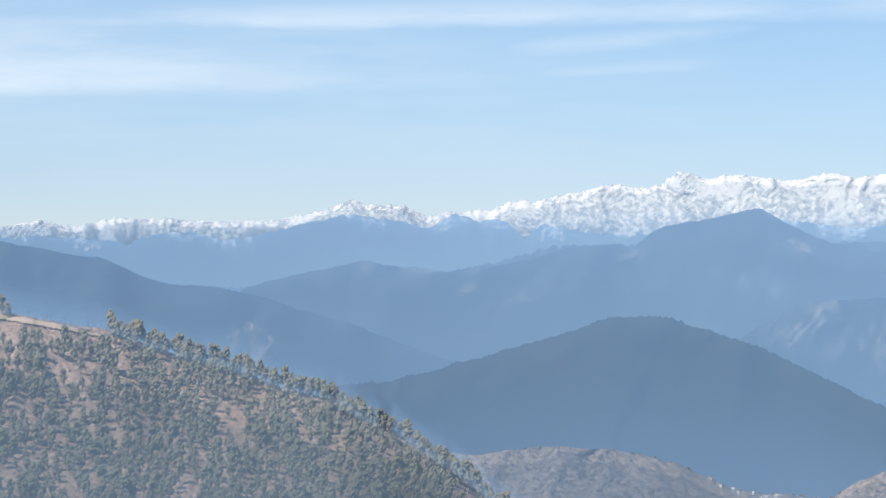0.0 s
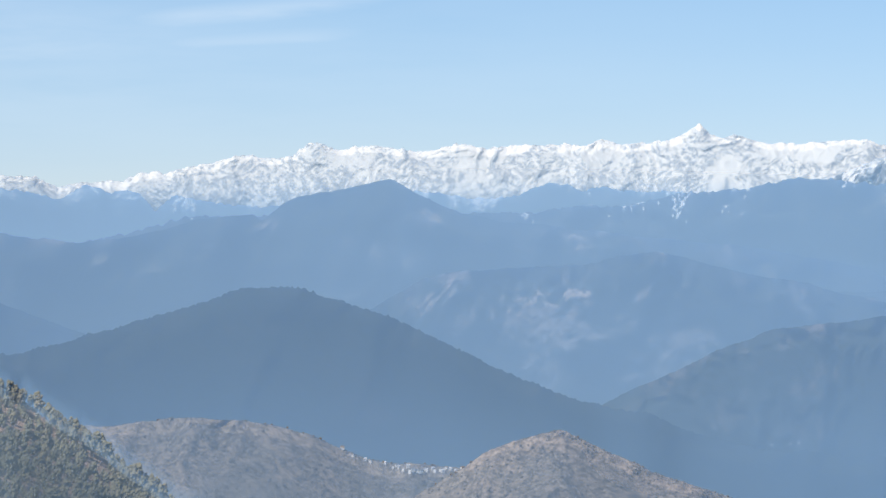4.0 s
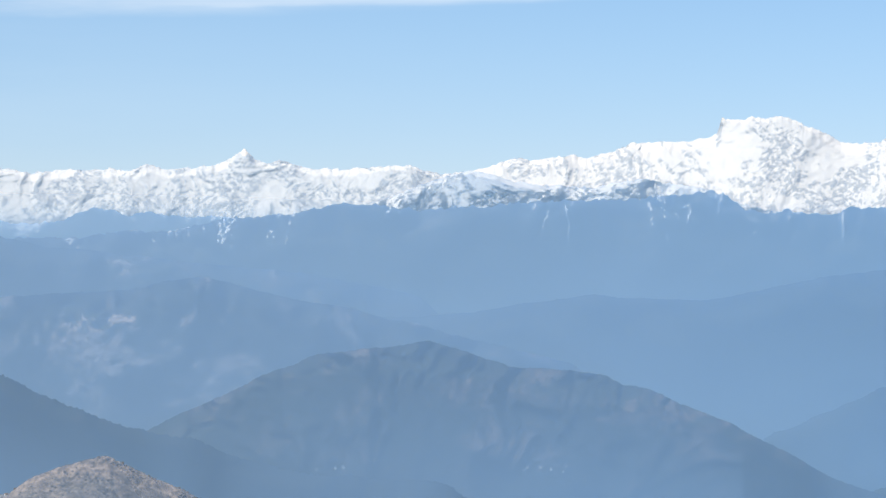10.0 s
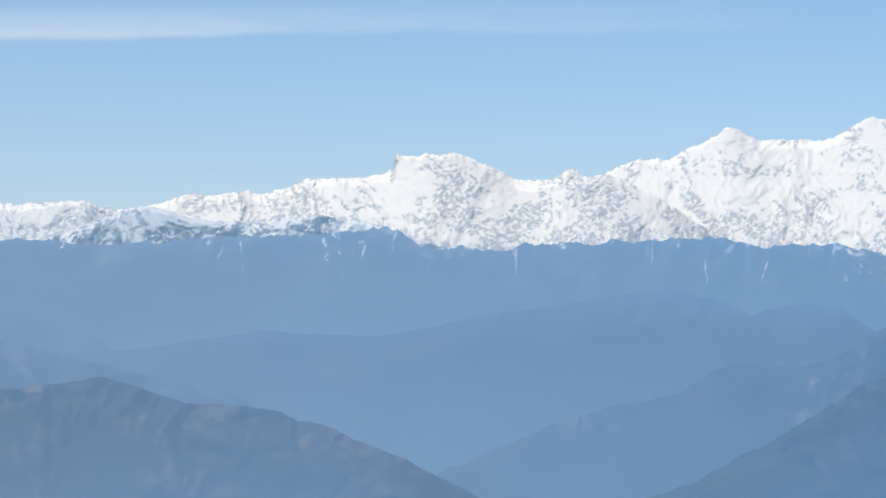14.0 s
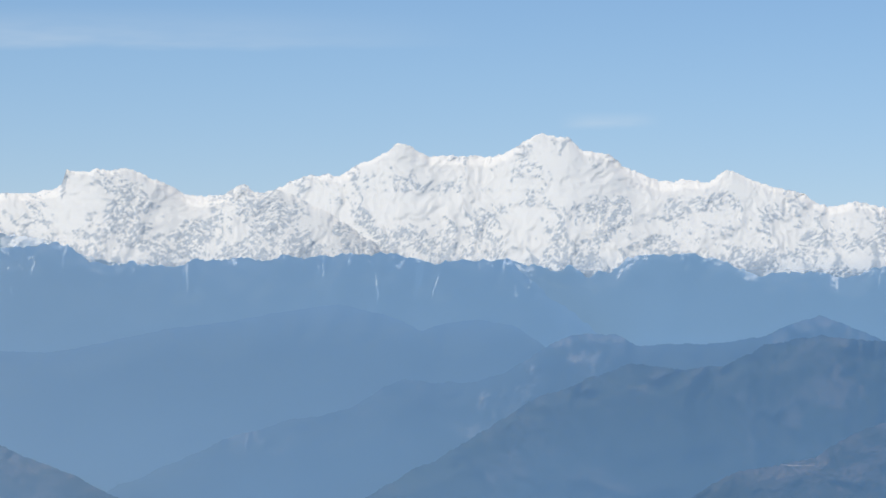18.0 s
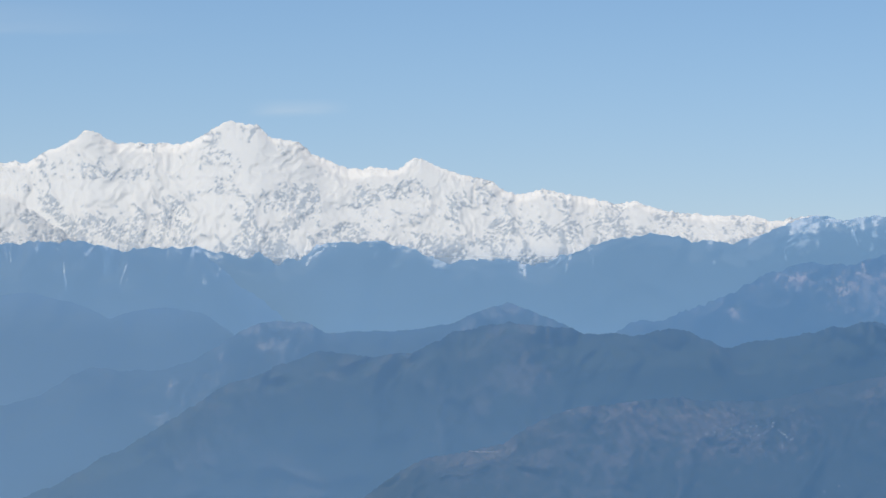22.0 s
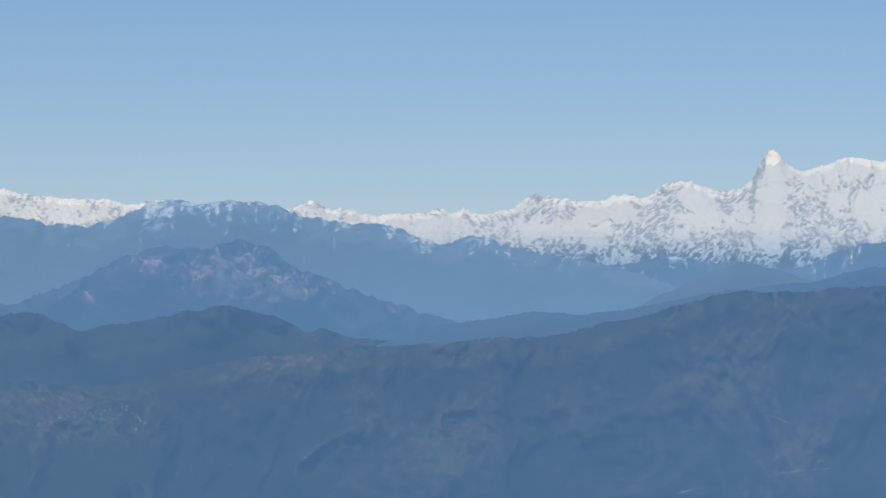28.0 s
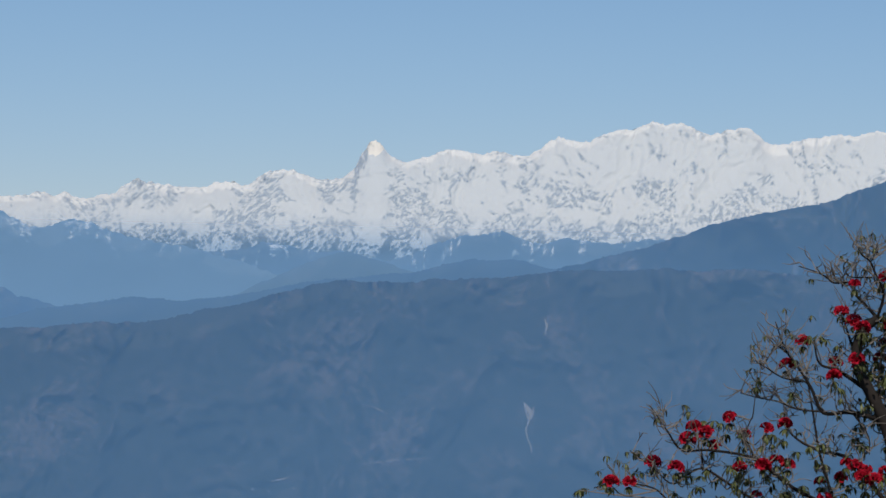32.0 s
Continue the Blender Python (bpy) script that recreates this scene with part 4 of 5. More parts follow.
def leafy(name, base, vary=0.45, through_light=0.3, turn_sunward=False):
    """Leaves: each clump with a tint of its own, letting some light through."""
    m, t, b, pos = material(name)
    geo = node(t, "ShaderNodeNewGeometry")
    k = maths(t, "ADD", maths(t, "MULTIPLY", geo.outputs["Random Per Island"], 0.6), maths(t, "MULTIPLY", cloud_noise(t, pos, 1.4, 3), 0.4))
    col = blend(t, ramp(t, k, 0.1, 0.9), [c * (1 - vary) for c in base], [c * (1 + vary) for c in base])
    own = node(t, "ShaderNodeObjectInfo").outputs["Random"]
    col = blend(t, maths(t, "MULTIPLY", own, 0.35), col, (base[0] * 1.5, base[1] * 1.2, base[2] * 1.1))
    t.links.new(col, b.inputs["Base Color"])
    b.inputs["Roughness"].default_value, b.inputs["Specular IOR Level"].default_value = 0.75, 0.25
    glow = node(t, "ShaderNodeBsdfTranslucent", ins={"Color": col})
    if turn_sunward:  # shading normals bent towards the sun, so clump undersides look lit
        sunward = node(t, "ShaderNodeVectorMath", operation="MULTIPLY_ADD", ins={0: geo.outputs["Normal"], 1: (0.18, 0.18, 0.18), 2: (-0.42, -0.42, 0.62)})
        t.links.new(node(t, "ShaderNodeVectorMath", operation="NORMALIZE", ins={0: sunward.outputs[0]}).outputs[0], b.inputs["Normal"])
    both = node(t, "ShaderNodeMixShader", ins={0: through_light, 1: b.outputs[0], 2: glow.outputs[0]})
    t.links.new(both.outputs[0], t.nodes["Material Output"].inputs["Surface"])
    return m


pine_needles = leafy("pine_needles", (0.222, 0.214, 0.15), 0.15, 0.12, True)
scrub_leaf = leafy("scrub_leaf", (0.26, 0.24, 0.22), 0.2, 0.04, True)
brown_bush = leafy("brown_bush_leaf", (0.23, 0.215, 0.19), 0.2, 0.3)
bark = plain("pine_bark", (0.24, 0.2, 0.165), grain=5.0)
white_wall = plain("lime_washed_wall", (0.68, 0.67, 0.65), grain=0.8, vary=0.08)
tin_roof = plain("pale_tin_roof", (0.62, 0.64, 0.66), 0.45, grain=0.7, vary=0.15, spec=0.5)
rust_roof = plain("slate_roof", (0.20, 0.19, 0.19), 0.7, grain=0.9, vary=0.25)
bare_earth = plain("bare_pale_earth", (0.30, 0.25, 0.21), grain=0.5, vary=0.3)
tan_grass = plain("dry_tan_grass", (0.42, 0.335, 0.245), grain=0.6, vary=0.3)
old_snow = plain("gully_snow", (0.84, 0.86, 0.88), 0.6, grain=0.4, vary=0.06)


# ---- snow lying in gullies, tracks and a landslip: strips that follow the slope ----
def strip(name, on, path, width, mat, label, category, parent=None, ahead=0.5):
    rng = np.random.RandomState(int(abs(path[0][0]) * 100))
    p = np.array(path, float)
    n = max(6, int(np.hypot(*np.diff(p, axis=0).T).sum() / 0.03))
    s = np.linspace(0, 1, n)
    k = np.linspace(0, 1, len(p))
    az, el = np.interp(s, k, p[:, 0]), np.interp(s, k, p[:, 1])
    az = az + 0.03 * fbm(s * n / 4.0, s * 0 + path[0][0], 3, 0.5, 5)
    rows = []
    for i in range(n):
        c = on_slope(on, az[i], el[i])
        w = width * (0.35 + 0.65 * math.sin(math.pi * min(1, max(0.04, s[i])) ** 0.8)) * rng.uniform(0.6, 1.2) / c.length * 57.3
        dx, dy = (p[-1] - p[0])
        across = (abs(dy), 0.0) if abs(dy) > abs(dx) else (0.0, 1.0)
        row = []
        for q in (-0.5, -0.17, 0.17, 0.5):
            a, e = az[i] + q * w * (1 if across[0] else 0), el[i] + q * w * across[1]
            o = on_slope(on, a, e)
            o = o - (o - EYE).normalized() * ahead + Vector((0, 0, 0.15))
            row.append(o)
        rows.append(row)
    V = np.array([[list(o) for o in r] for r in rows])
    ob = sheet(name, V[..., 0], V[..., 1], V[..., 2], mat, parent)
    return tagged(ob, label, category)


strip("snow_gully", "range_far_west", [(14.74, 0.88), (14.79, 0.61), (14.78, 0.29)], 1.56, old_snow, "thin streak of snow lying down a forested gully", "snow", ahead=3.6)
strip("snow_gully", "range_far_west", [(15.09, 0.73), (15.05, 0.57), (15.12, 0.33)], 1.32, old_snow, "thin streak of snow lying down a forested gully", "snow", ahead=3.6)
strip("snow_gully", "range_far_west", [(15.36, 0.59), (15.39, 0.38)], 1.20, old_snow, "thin streak of snow lying down a forested gully", "snow", ahead=3.6)
strip("snow_gully", "range_far_west", [(16.68, 0.81), (16.62, 0.58)], 1.32, old_snow, "thin streak of snow lying down a forested gully", "snow", ahead=3.6)
strip("snow_gully", "range_far_west", [(16.31, 0.43), (16.34, 0.25)], 0.84, old_snow, "thin streak of snow lying down a forested gully", "snow", ahead=3.6)
strip("snow_gully", "range_far_west", [(21.17, 0.81), (21.15, 0.55)], 1.20, old_snow, "thin streak of snow lying down a forested gully", "snow", ahead=3.6)
strip("snow_gully", "range_far_west", [(21.98, 0.58), (22.00, 0.37), (22.02, 0.14)], 1.32, old_snow, "thin streak of snow lying down a forested gully", "snow", ahead=3.6)
strip("snow_gully", "range_far_west", [(22.97, 0.60), (22.86, 0.24)], 1.14, old_snow, "thin streak of snow lying down a forested gully", "snow", ahead=3.6)
strip("snow_gully", "range_far_west", [(20.57, 0.50), (20.58, 0.33)], 0.72, old_snow, "thin streak of snow lying down a forested gully", "snow", ahead=3.6)
strip("snow_gully", "range_east", [(30.24, 0.66), (30.21, 0.40)], 0.67, old_snow, "thin streak of snow lying down a forested gully", "snow", ahead=3.6)
strip("snow_gully", "range_east", [(35.75, 0.44), (35.79, 0.18)], 0.67, old_snow, "thin streak of snow lying down a forested gully", "snow", ahead=3.6)
strip("snow_gully", "range_east", [(36.24, 0.67), (36.22, 0.39)], 0.76, old_snow, "thin streak of snow lying down a forested gully", "snow", ahead=3.6)
strip("snow_gully", "range_east", [(34.24, 1.04), (34.33, 0.77)], 0.92, old_snow, "thin streak of snow lying down a forested gully", "snow", ahead=3.6)
strip("snow_gully", "range_east", [(34.76, 1.01), (34.87, 0.87)], 1.89, old_snow, "thin streak of snow lying down a forested gully", "snow", ahead=3.6)
strip("snow_gully", "range_east", [(33.19, 0.74), (33.24, 0.52)], 0.63, old_snow, "thin streak of snow lying down a forested gully", "snow", ahead=3.6)
for path, wide in (([(45.46, -2.10), (45.50, -2.20), (45.53, -2.32), (45.50, -2.50), (45.56, -2.68), (45.60, -2.82)], 1.3),
                   ([(45.46, -2.04), (45.50, -2.10), (45.55, -2.18), (45.56, -2.30)], 3.0), ([(45.62, -2.10), (45.60, -2.16), (45.61, -2.26)], 1.6),
                   ([(45.76, -0.74), (45.80, -0.84), (45.78, -0.97)], 1.3)):
    strip("landslip", "ridge_dark", path, wide, bare_earth, "pale bare landslip scar on the wooded ridge", "landslip")
strip("hill_track", "ridge_dark", [(42.93, -2.12), (43.11, -2.16), (43.37, -2.27), (43.82, -2.66)], 1.0, bare_earth, "pale dirt track cut across the ridge", "track")
strip("hill_track", "ridge_dark", [(41.55, -3.34), (41.81, -3.28)], 1.0, bare_earth, "pale dirt track cut across the ridge", "track")
strip("hill_track", "ridge_dark", [(42.95, -3.05), (43.48, -2.98), (44.00, -2.94)], 0.9, bare_earth, "pale dirt track cut across the ridge", "track")
strip("hill_track", "ridge_dark", [(28.17, -2.38), (28.41, -2.41), (28.78, -2.41)], 0.5, bare_earth, "pale dirt track cut across the ridge", "track")
strip("hill_track", "hill_brown", [(3.10, -3.49), (3.36, -3.75), (3.58, -3.88)], 1.2, bare_earth, "bare eroded earth on the scrub slope", "earth")
strip("grass_bank", "hill_pine", [(-7.6, -0.64), (-6.88, -0.74), (-6.36, -0.83), (-5.83, -0.93), (-5.30, -1.05)], 2.2, tan_grass, "dry tan grass along the open crest of the pine hill", "grass", ahead=2.0)


# ---- villages ----
def house(length, depth, tall, roof_mat):
    base = new("house")
    bm = bmesh.new()
    bmesh.ops.create_cube(bm, size=1.0, matrix=Matrix.LocRotScale((0, 0, tall / 2 - 0.6), None, (length, depth, tall + 1.2)))
    part("wall", bm, white_wall, base)
    bm = bmesh.new()
    x, y, h = length / 2 + 0.15, depth / 2 + 0.2, tall
    pts = [(-x, -y, h - 0.1), (x, -y, h - 0.1), (x, y, h - 0.1), (-x, y, h - 0.1), (-x, 0, h + 0.75), (x, 0, h + 0.75)]
    vs = [bm.verts.new(q) for q in pts]
    for f in ((0, 1, 5, 4), (2, 3, 4, 5), (0, 4, 3), (1, 2, 5), (3, 2, 1, 0)):
        bm.faces.new([vs[i] for i in f])
    part("roof", bm, roof_mat, base)
    for i in (-1, 1):
        bm = bmesh.new()
        bmesh.ops.create_cube(bm, size=1.0, matrix=Matrix.LocRotScale((i * length * 0.25, -depth / 2 - 0.02, tall * 0.5), None, (0.45, 0.06, 0.6)))
        part("window", bm, dark_glass, base)
    return tagged(base, "small white-walled village house on the hillside", "house", "village houses")


dark_glass = plain("dark_window", (0.04, 0.045, 0.05), 0.2, spec=0.5)
kinds = [house(3.0, 2.2, 1.9, tin_roof), house(2.3, 1.9, 1.6, tin_roof), house(3.6, 2.2, 2.3, rust_roof)]
town = np.random.RandomState(31)
used = set()


def village(on, count, az0, az1, el0, el1, size=1.0):
    for k in range(count):
        a = az0 + (az1 - az0) * (k + town.rand()) / count
        e = el0 + (el1 - el0) * (k + 0.5) / count + town.uniform(-0.05, 0.05)
        p = on_slope(on, a, e)
        p = p - (p - EYE).normalized() * 0.3
        j = town.randint(3)
        m = Matrix.Translation(p) @ pose(0, 0, 0, 0, 0, -a + town.uniform(-40, 40)) @ Matrix.Scale(size * town.uniform(0.8, 1.15), 4)
        if j not in used:
            used.add(j)
            kinds[j].matrix_world = m
        else:
            o = copy_thing(kinds[j], Matrix())
            o.matrix_basis = m


village("hill_brown", 5, 4.11, 4.90, -3.30, -3.53, 0.55)
village("hill_brown", 20, 4.90, 6.04, -3.59, -3.64, 0.55)
village("hill_broad", 12, 13.38, 14.83, -3.22, -3.24, 0.4)
village("hill_broad", 6, 10.16, 11.75, -3.43, -3.07, 0.4)
village("ridge_dark", 14, 31.59, 33.17, -2.25, -1.95, 0.23)
village("ridge_dark", 9, 31.76, 33.17, -1.90, -2.30, 0.23)
village("ridge_dark", 11, 33.24, 36.33, -3.06, -2.71, 0.23)
village("ridge_dark", 9, 32.98, 33.33, -1.97, -2.27, 0.23)
village("ridge_dark", 8, 28.07, 30.34, -3.22, -3.15, 0.23)
village("ridge_dark", 6, 40.76, 42.60, -3.55, -3.37, 0.23)


# ---- pines on the near hill ----
def pine(seed, tall):
    """Trunk with a few bare lower boughs, and an egg-shaped, gappy crown of needle tufts."""
    rng = np.random.RandomState(seed)
    lean = rng.uniform(-0.3, 0.3, 2)
    top = np.array([lean[0], lean[1], tall * 0.95])
    v, f = tube([(0, 0, -0.8), (lean[0] * 0.3, lean[1] * 0.2, tall * 0.35), tuple(top * [0.7, 0.7, 0.7]), tuple(top)], 0.17, 0.04, 5, 2)
    V, F, n = [v], [f], len(v)
    places, sizes = [], []
    wide = rng.uniform(0.13, 0.17)
    for k in range(5):
        h = tall * rng.uniform(0.26, 0.8)
        reach, a = tall * wide * 0.8, rng.uniform(0, 6.28)
        root = np.array([lean[0] * h / tall, lean[1] * h / tall, h])
        tip = root + [reach * math.cos(a), reach * math.sin(a), reach * 0.35]
        v, f = tube([root, (root + tip) / 2 + [0, 0, -0.05 * reach], tip], 0.05, 0.02, 3, 1)
        V.append(v), F.append(f + n)
        n += len(v)
    for k in range(40):
        d = rng.normal(size=3)
        d = d / np.linalg.norm(d) * rng.uniform(0.25, 1.0) ** 0.45
        swell = 1.12 - 0.30 * d[2]
        places.append(np.array([d[0] * wide * swell * tall + lean[0] * 0.6, d[1] * wide * swell * tall + lean[1] * 0.6, tall * (0.61 + 0.36 * d[2])]))
        sizes.append(rng.uniform(0.046, 0.068) * tall)
    return V, F, clumps(rng, places, sizes, 1.25, 0.24)


wood = np.random.RandomState(5)
spots = []
while len(spots) < 1700:
    a = wood.uniform(-9.2, 1.6)
    az, R, Z, rows = RIDGES["hill_pine"]
    j = int((a - az[0]) / (az[1] - az[0]))
    crest = math.degrees(math.atan2(Z[rows - 1, j] - EYE.z, R[rows - 1, j]))
    e = crest - 0.01 - wood.rand() ** 1.25 * (crest + 4.5)
    if a < -5.2 and crest - e < 0.32 + 0.05 * (-5.2 - a) and wood.rand() < 0.96:
        continue
    if any(abs(a - q[0]) < 0.06 and abs(e - q[1]) < 0.036 for q in spots):
        continue
    if grad(np.array([a * 1.3]), np.array([e * 2.1]), 4)[0] > 0.30 and wood.rand() < 0.75:
        continue
    spots.append((a, e))
for a in np.arange(-4.95, 1.3, 0.075):
    az, R, Z, rows = RIDGES["hill_pine"]
    j = int((a - az[0]) / (az[1] - az[0]))
    spots.append((a + wood.uniform(-0.03, 0.03), math.degrees(math.atan2(Z[rows - 1, j] - EYE.z, R[rows - 1, j])) - wood.uniform(0.01, 0.08)))
tall_ones = [(-5.18, -1.0), (-5.12, -1.02), (-4.1, -1.38), (-3.96, -1.42), (-4.5, -1.23), (-4.75, -1.16)]
spots += tall_ones
spots.sort(key=lambda q: abs(q[0] + 2.9) > 4.0)
originals = []
for k, tall in enumerate((9.4, 8.2, 7.2, 8.8, 6.4)):
    V, F, (cv, cf) = pine(60 + k, tall)
    tree = new("pine_tree")
    soup("trunk", V, F, bark, tree)
    soup("crown", [cv], [cf], pine_needles, tree, True)
    tagged(tree, "slender grey-green pine on the dry slope", "tree", "pines on the hillside")
    originals.append((tree, V, F, cv, cf))
joined_v, joined_f, jn, trunks_v, trunks_f, tn = [], [], 0, [], [], 0
for k, (a, e) in enumerate(spots):
    p, j, size, turn = on_slope("hill_pine", a, e), k % 5, wood.uniform(0.68, 1.15), wood.uniform(0, 360)
    if (a, e) in tall_ones:
        size = 1.15
    m = Matrix.Translation(p) @ pose(0, 0, 0, 0, 0, turn) @ Matrix.Scale(size, 4)
    if k < 5:
        originals[j][0].matrix_world = m
    elif k < 300 or (a, e) in tall_ones:
        copy_thing(originals[j][0], Matrix()).matrix_basis = m
    else:
        M = np.array(m)
        _, V, F, cv, cf = originals[j]
        joined_v.append(cv @ M[:3, :3].T + M[:3, 3]), joined_f.append(cf + jn)
        jn += len(cv)
        v = np.concatenate(V) @ M[:3, :3].T + M[:3, 3]
        trunks_v.append(v), trunks_f.append(np.concatenate(F) + tn)
        tn += len(v)
grove = tagged(soup("pine_grove", joined_v, joined_f, pine_needles, None, True), "more pines scattered over the dry slope", "trees", kind="stuff")
soup("trunk", trunks_v, trunks_f, bark, grove)


# ---- scrub and tree canopy on the slopes ----
def scatter(name, on, count, size, mat, label, seed, near_crest=0.0, tall=1.3, clear=0.25):
    rng = np.random.RandomState(seed)
    az, R, Z, rows = RIDGES[on]
    crest = np.degrees(np.arctan2(Z[rows - 1] - EYE.z, R[rows - 1]))
    places, sizes = [], []
    while len(places) < count:
        j = rng.randint(3, len(az) - 3)
        if rng.rand() < near_crest:
            e = crest[j] - abs(rng.normal()) * 0.02
        else:
            e = crest[j] - rng.rand() * min(2.8, crest[j] + 4.6)
            if grad(np.array([az[j] * 1.7]), np.array([e * 2.6]), seed)[0] > clear:
                continue
        if e < -4.6:
            continue
        p = on_slope(on, az[j] + rng.uniform(-0.5, 0.5) * (az[1] - az[0]), e)
        s = size * rng.uniform(0.55, 1.25)
        places.append((p.x, p.y, p.z + s * tall * 0.4)), sizes.append(s)
    v, f = clumps(rng, places, sizes, tall, 0.35)
    return tagged(soup(name, [v], [f], mat), label, "trees", kind="stuff")


scatter("scrub", "hill_pine", 3000, 0.45, scrub_leaf, "low dark scrub between the pines", 41, 0.0, 0.9, clear=0.4)
scatter("scrub", "hill_brown", 1500, 0.62, brown_bush, "dark scrub bushes dotted over the brown hill", 42, 0.04, 0.9, clear=0.1)
scatter("scrub", "hill_cone", 1300, 0.62, brown_bush, "dark scrub bushes dotted over the pointed hill", 43, 0.02, 0.9, clear=0.1)


# ---- flowering rhododendron beside the standpoint ----
TREE_AT, TREE_FAR = 51.30, 30.0
BOUGHS = (
    (0.11, 0.045, [(0.3, -4.76), (0.14, -0.98), (0, -0.01), (-0.13, 0.45), (-0.25, 0.68), (-0.36, 0.91), (-0.33, 1.15), (-0.2, 1.28)]),
    (0.03, 0.005, [(-0.2, 1.28), (-0.26, 1.36), (-0.36, 1.47), (-0.43, 1.56), (-0.55, 1.55), (-0.62, 1.61), (-0.71, 1.66), (-0.85, 1.7)]),
    (0.028, 0.005, [(-0.2, 1.28), (-0.16, 1.47), (-0.21, 1.63), (-0.26, 1.74), (-0.32, 1.8), (-0.37, 1.89)]),
    (0.012, 0.004, [(-0.25, 1.61), (-0.43, 1.6), (-0.49, 1.69)]),
    (0.012, 0.004, [(-0.26, 1.74), (-0.21, 1.81), (-0.2, 1.89)]),
    (0.04, 0.008, [(-0.25, 0.68), (-0.43, 0.81), (-0.55, 0.87), (-0.66, 0.91), (-0.71, 1.08)]),
    (0.035, 0.008, [(-0.36, 0.91), (-0.43, 1.1), (-0.48, 1.28)]),
    (0.045, 0.006, [(-0.13, 0.45), (-0.39, 0.52), (-0.62, 0.51), (-0.73, 0.68), (-0.83, 0.87), (-0.92, 1.01), (-1.02, 1.24)]),
    (0.02, 0.005, [(-0.62, 0.51), (-0.85, 0.54), (-0.98, 0.58), (-1.15, 0.61), (-1.31, 0.64)]),
    (0.016, 0.005, [(-0.79, 0.75), (-0.96, 0.79), (-1.08, 0.85), (-1.16, 0.91)]),
    (0.014, 0.004, [(-0.92, 0.98), (-1.01, 1.03), (-1.08, 0.91), (-1.13, 0.85)]),
    (0.03, 0.007, [(-0.53, -0.2), (-0.64, 0.18), (-0.72, 0.54), (-0.78, 0.87)]),
    (0.04, 0.007, [(0.03, -0.38), (-0.39, 0.12), (-0.64, 0.18), (-0.85, 0.3), (-0.98, 0.43)]),
    (0.035, 0.006, [(-0.39, -0.33), (-0.85, -0.1), (-1.17, 0.12), (-1.54, 0.16), (-1.77, 0.18), (-1.88, 0.31), (-1.97, 0.45)]),
    (0.025, 0.005, [(-0.85, -0.43), (-1.31, -0.14), (-1.59, 0.01), (-1.82, -0.11), (-2, 0.01), (-2.2, 0.15)]),
    (0.022, 0.005, [(-1.31, -0.47), (-1.77, -0.31), (-2, -0.14), (-2.3, -0.1), (-2.49, -0.16)]),
    (0.03, 0.006, [(-0.11, 0.43), (-0.18, 0.73), (-0.15, 1.1), (-0.09, 1.38)]),
    (0.05, 0.008, [(0.07, -0.29), (0.44, 0.18), (0.72, 0.54), (1, 0.91)]),
    (0.045, 0.008, [(0, -0.01), (0.26, 0.54), (0.35, 1.01), (0.49, 1.47)]),
    (0.04, 0.008, [(0.07, -0.75), (0.63, -0.43), (1.14, -0.2), (1.46, 0.18)]),
    (0.02, 0.005, [(-1.17, 0.12), (-1.23, 0.29), (-1.2, 0.45)]),
    (0.02, 0.005, [(-1.59, 0.01), (-1.61, 0.18), (-1.59, 0.31)]),
    (0.02, 0.005, [(-0.39, 0.52), (-0.27, 0.31), (-0.25, 0.18)]),
)
BLOSSOMS = (
    (-0.39, 1.56), (-0.14, 1.62), (-0.49, 1.34), (-0.39, 1.26), (-0.32, 1.21), (-0.8, 1.09), (-0.92, 0.89),
    (-0.53, 0.92), (-0.36, 0.95), (-0.54, 0.81), (-0.13, 1.09), (-0.17, 0.96), (-1.38, 0.45), (-1.67, 0.37),
    (-1.57, 0.32), (-1.72, 0.27), (-1.5, 0.22), (-1.26, 0.32), (-1.08, 0.37), (-0.93, 0.41), (-2, 0.07),
    (-1.81, 0.03), (-2.34, -0.1), (-2.19, -0.09), (-1.29, 0.05), (-1.1, 0.07), (-1.07, 0.03), (-0.99, 0.11),
    (-0.9, 0.08), (-0.64, -0.05), (-0.43, 0.11), (-0.35, 0.08), (-0.27, 0.06), (-0.47, -0.01), (-0.3, -0),
    (-0.2, -0.03), (-0.12, 0.04), (-1.15, -0.17), (-0.6, -0.19), (-0.09, 1.24), (-0.06, 0.48),
)
LEAVES = (
    (-1.75, 0.52), (-1.45, 0.38), (-1.54, 0.34), (-0.73, 1.08), (-0.62, 1.08), (-0.52, 1.03), (-1.17, 0.68),
    (-2.14, 0.12), (-2.4, -0.11), (-2.1, -0.04), (-1.77, -0.03), (-1.7, -0.06), (-0.18, 1.51), (-0.2, 0.91),
    (-1.08, 0.27), (-0.96, 0.24), (-0.3, 0.91), (-0.48, 0.68), (-0.66, 0.22), (-0.27, 0.22), (-0.11, 0.22),
    (-0.41, -0.1), (-1.31, -0.06), (-2.6, -0.2), (-1.61, -0.15), (-0.87, -0.17), (-0.76, -0.15), (-1.03, -0.13),
    (-1.56, -0.01), (-1.47, -0.06), (-0.16, 1.28), (-0.25, 1.1), (-1.82, -0.2), (-1.4, 0.29), (-0.34, 0.82),
    (-0.87, 0.64),
)

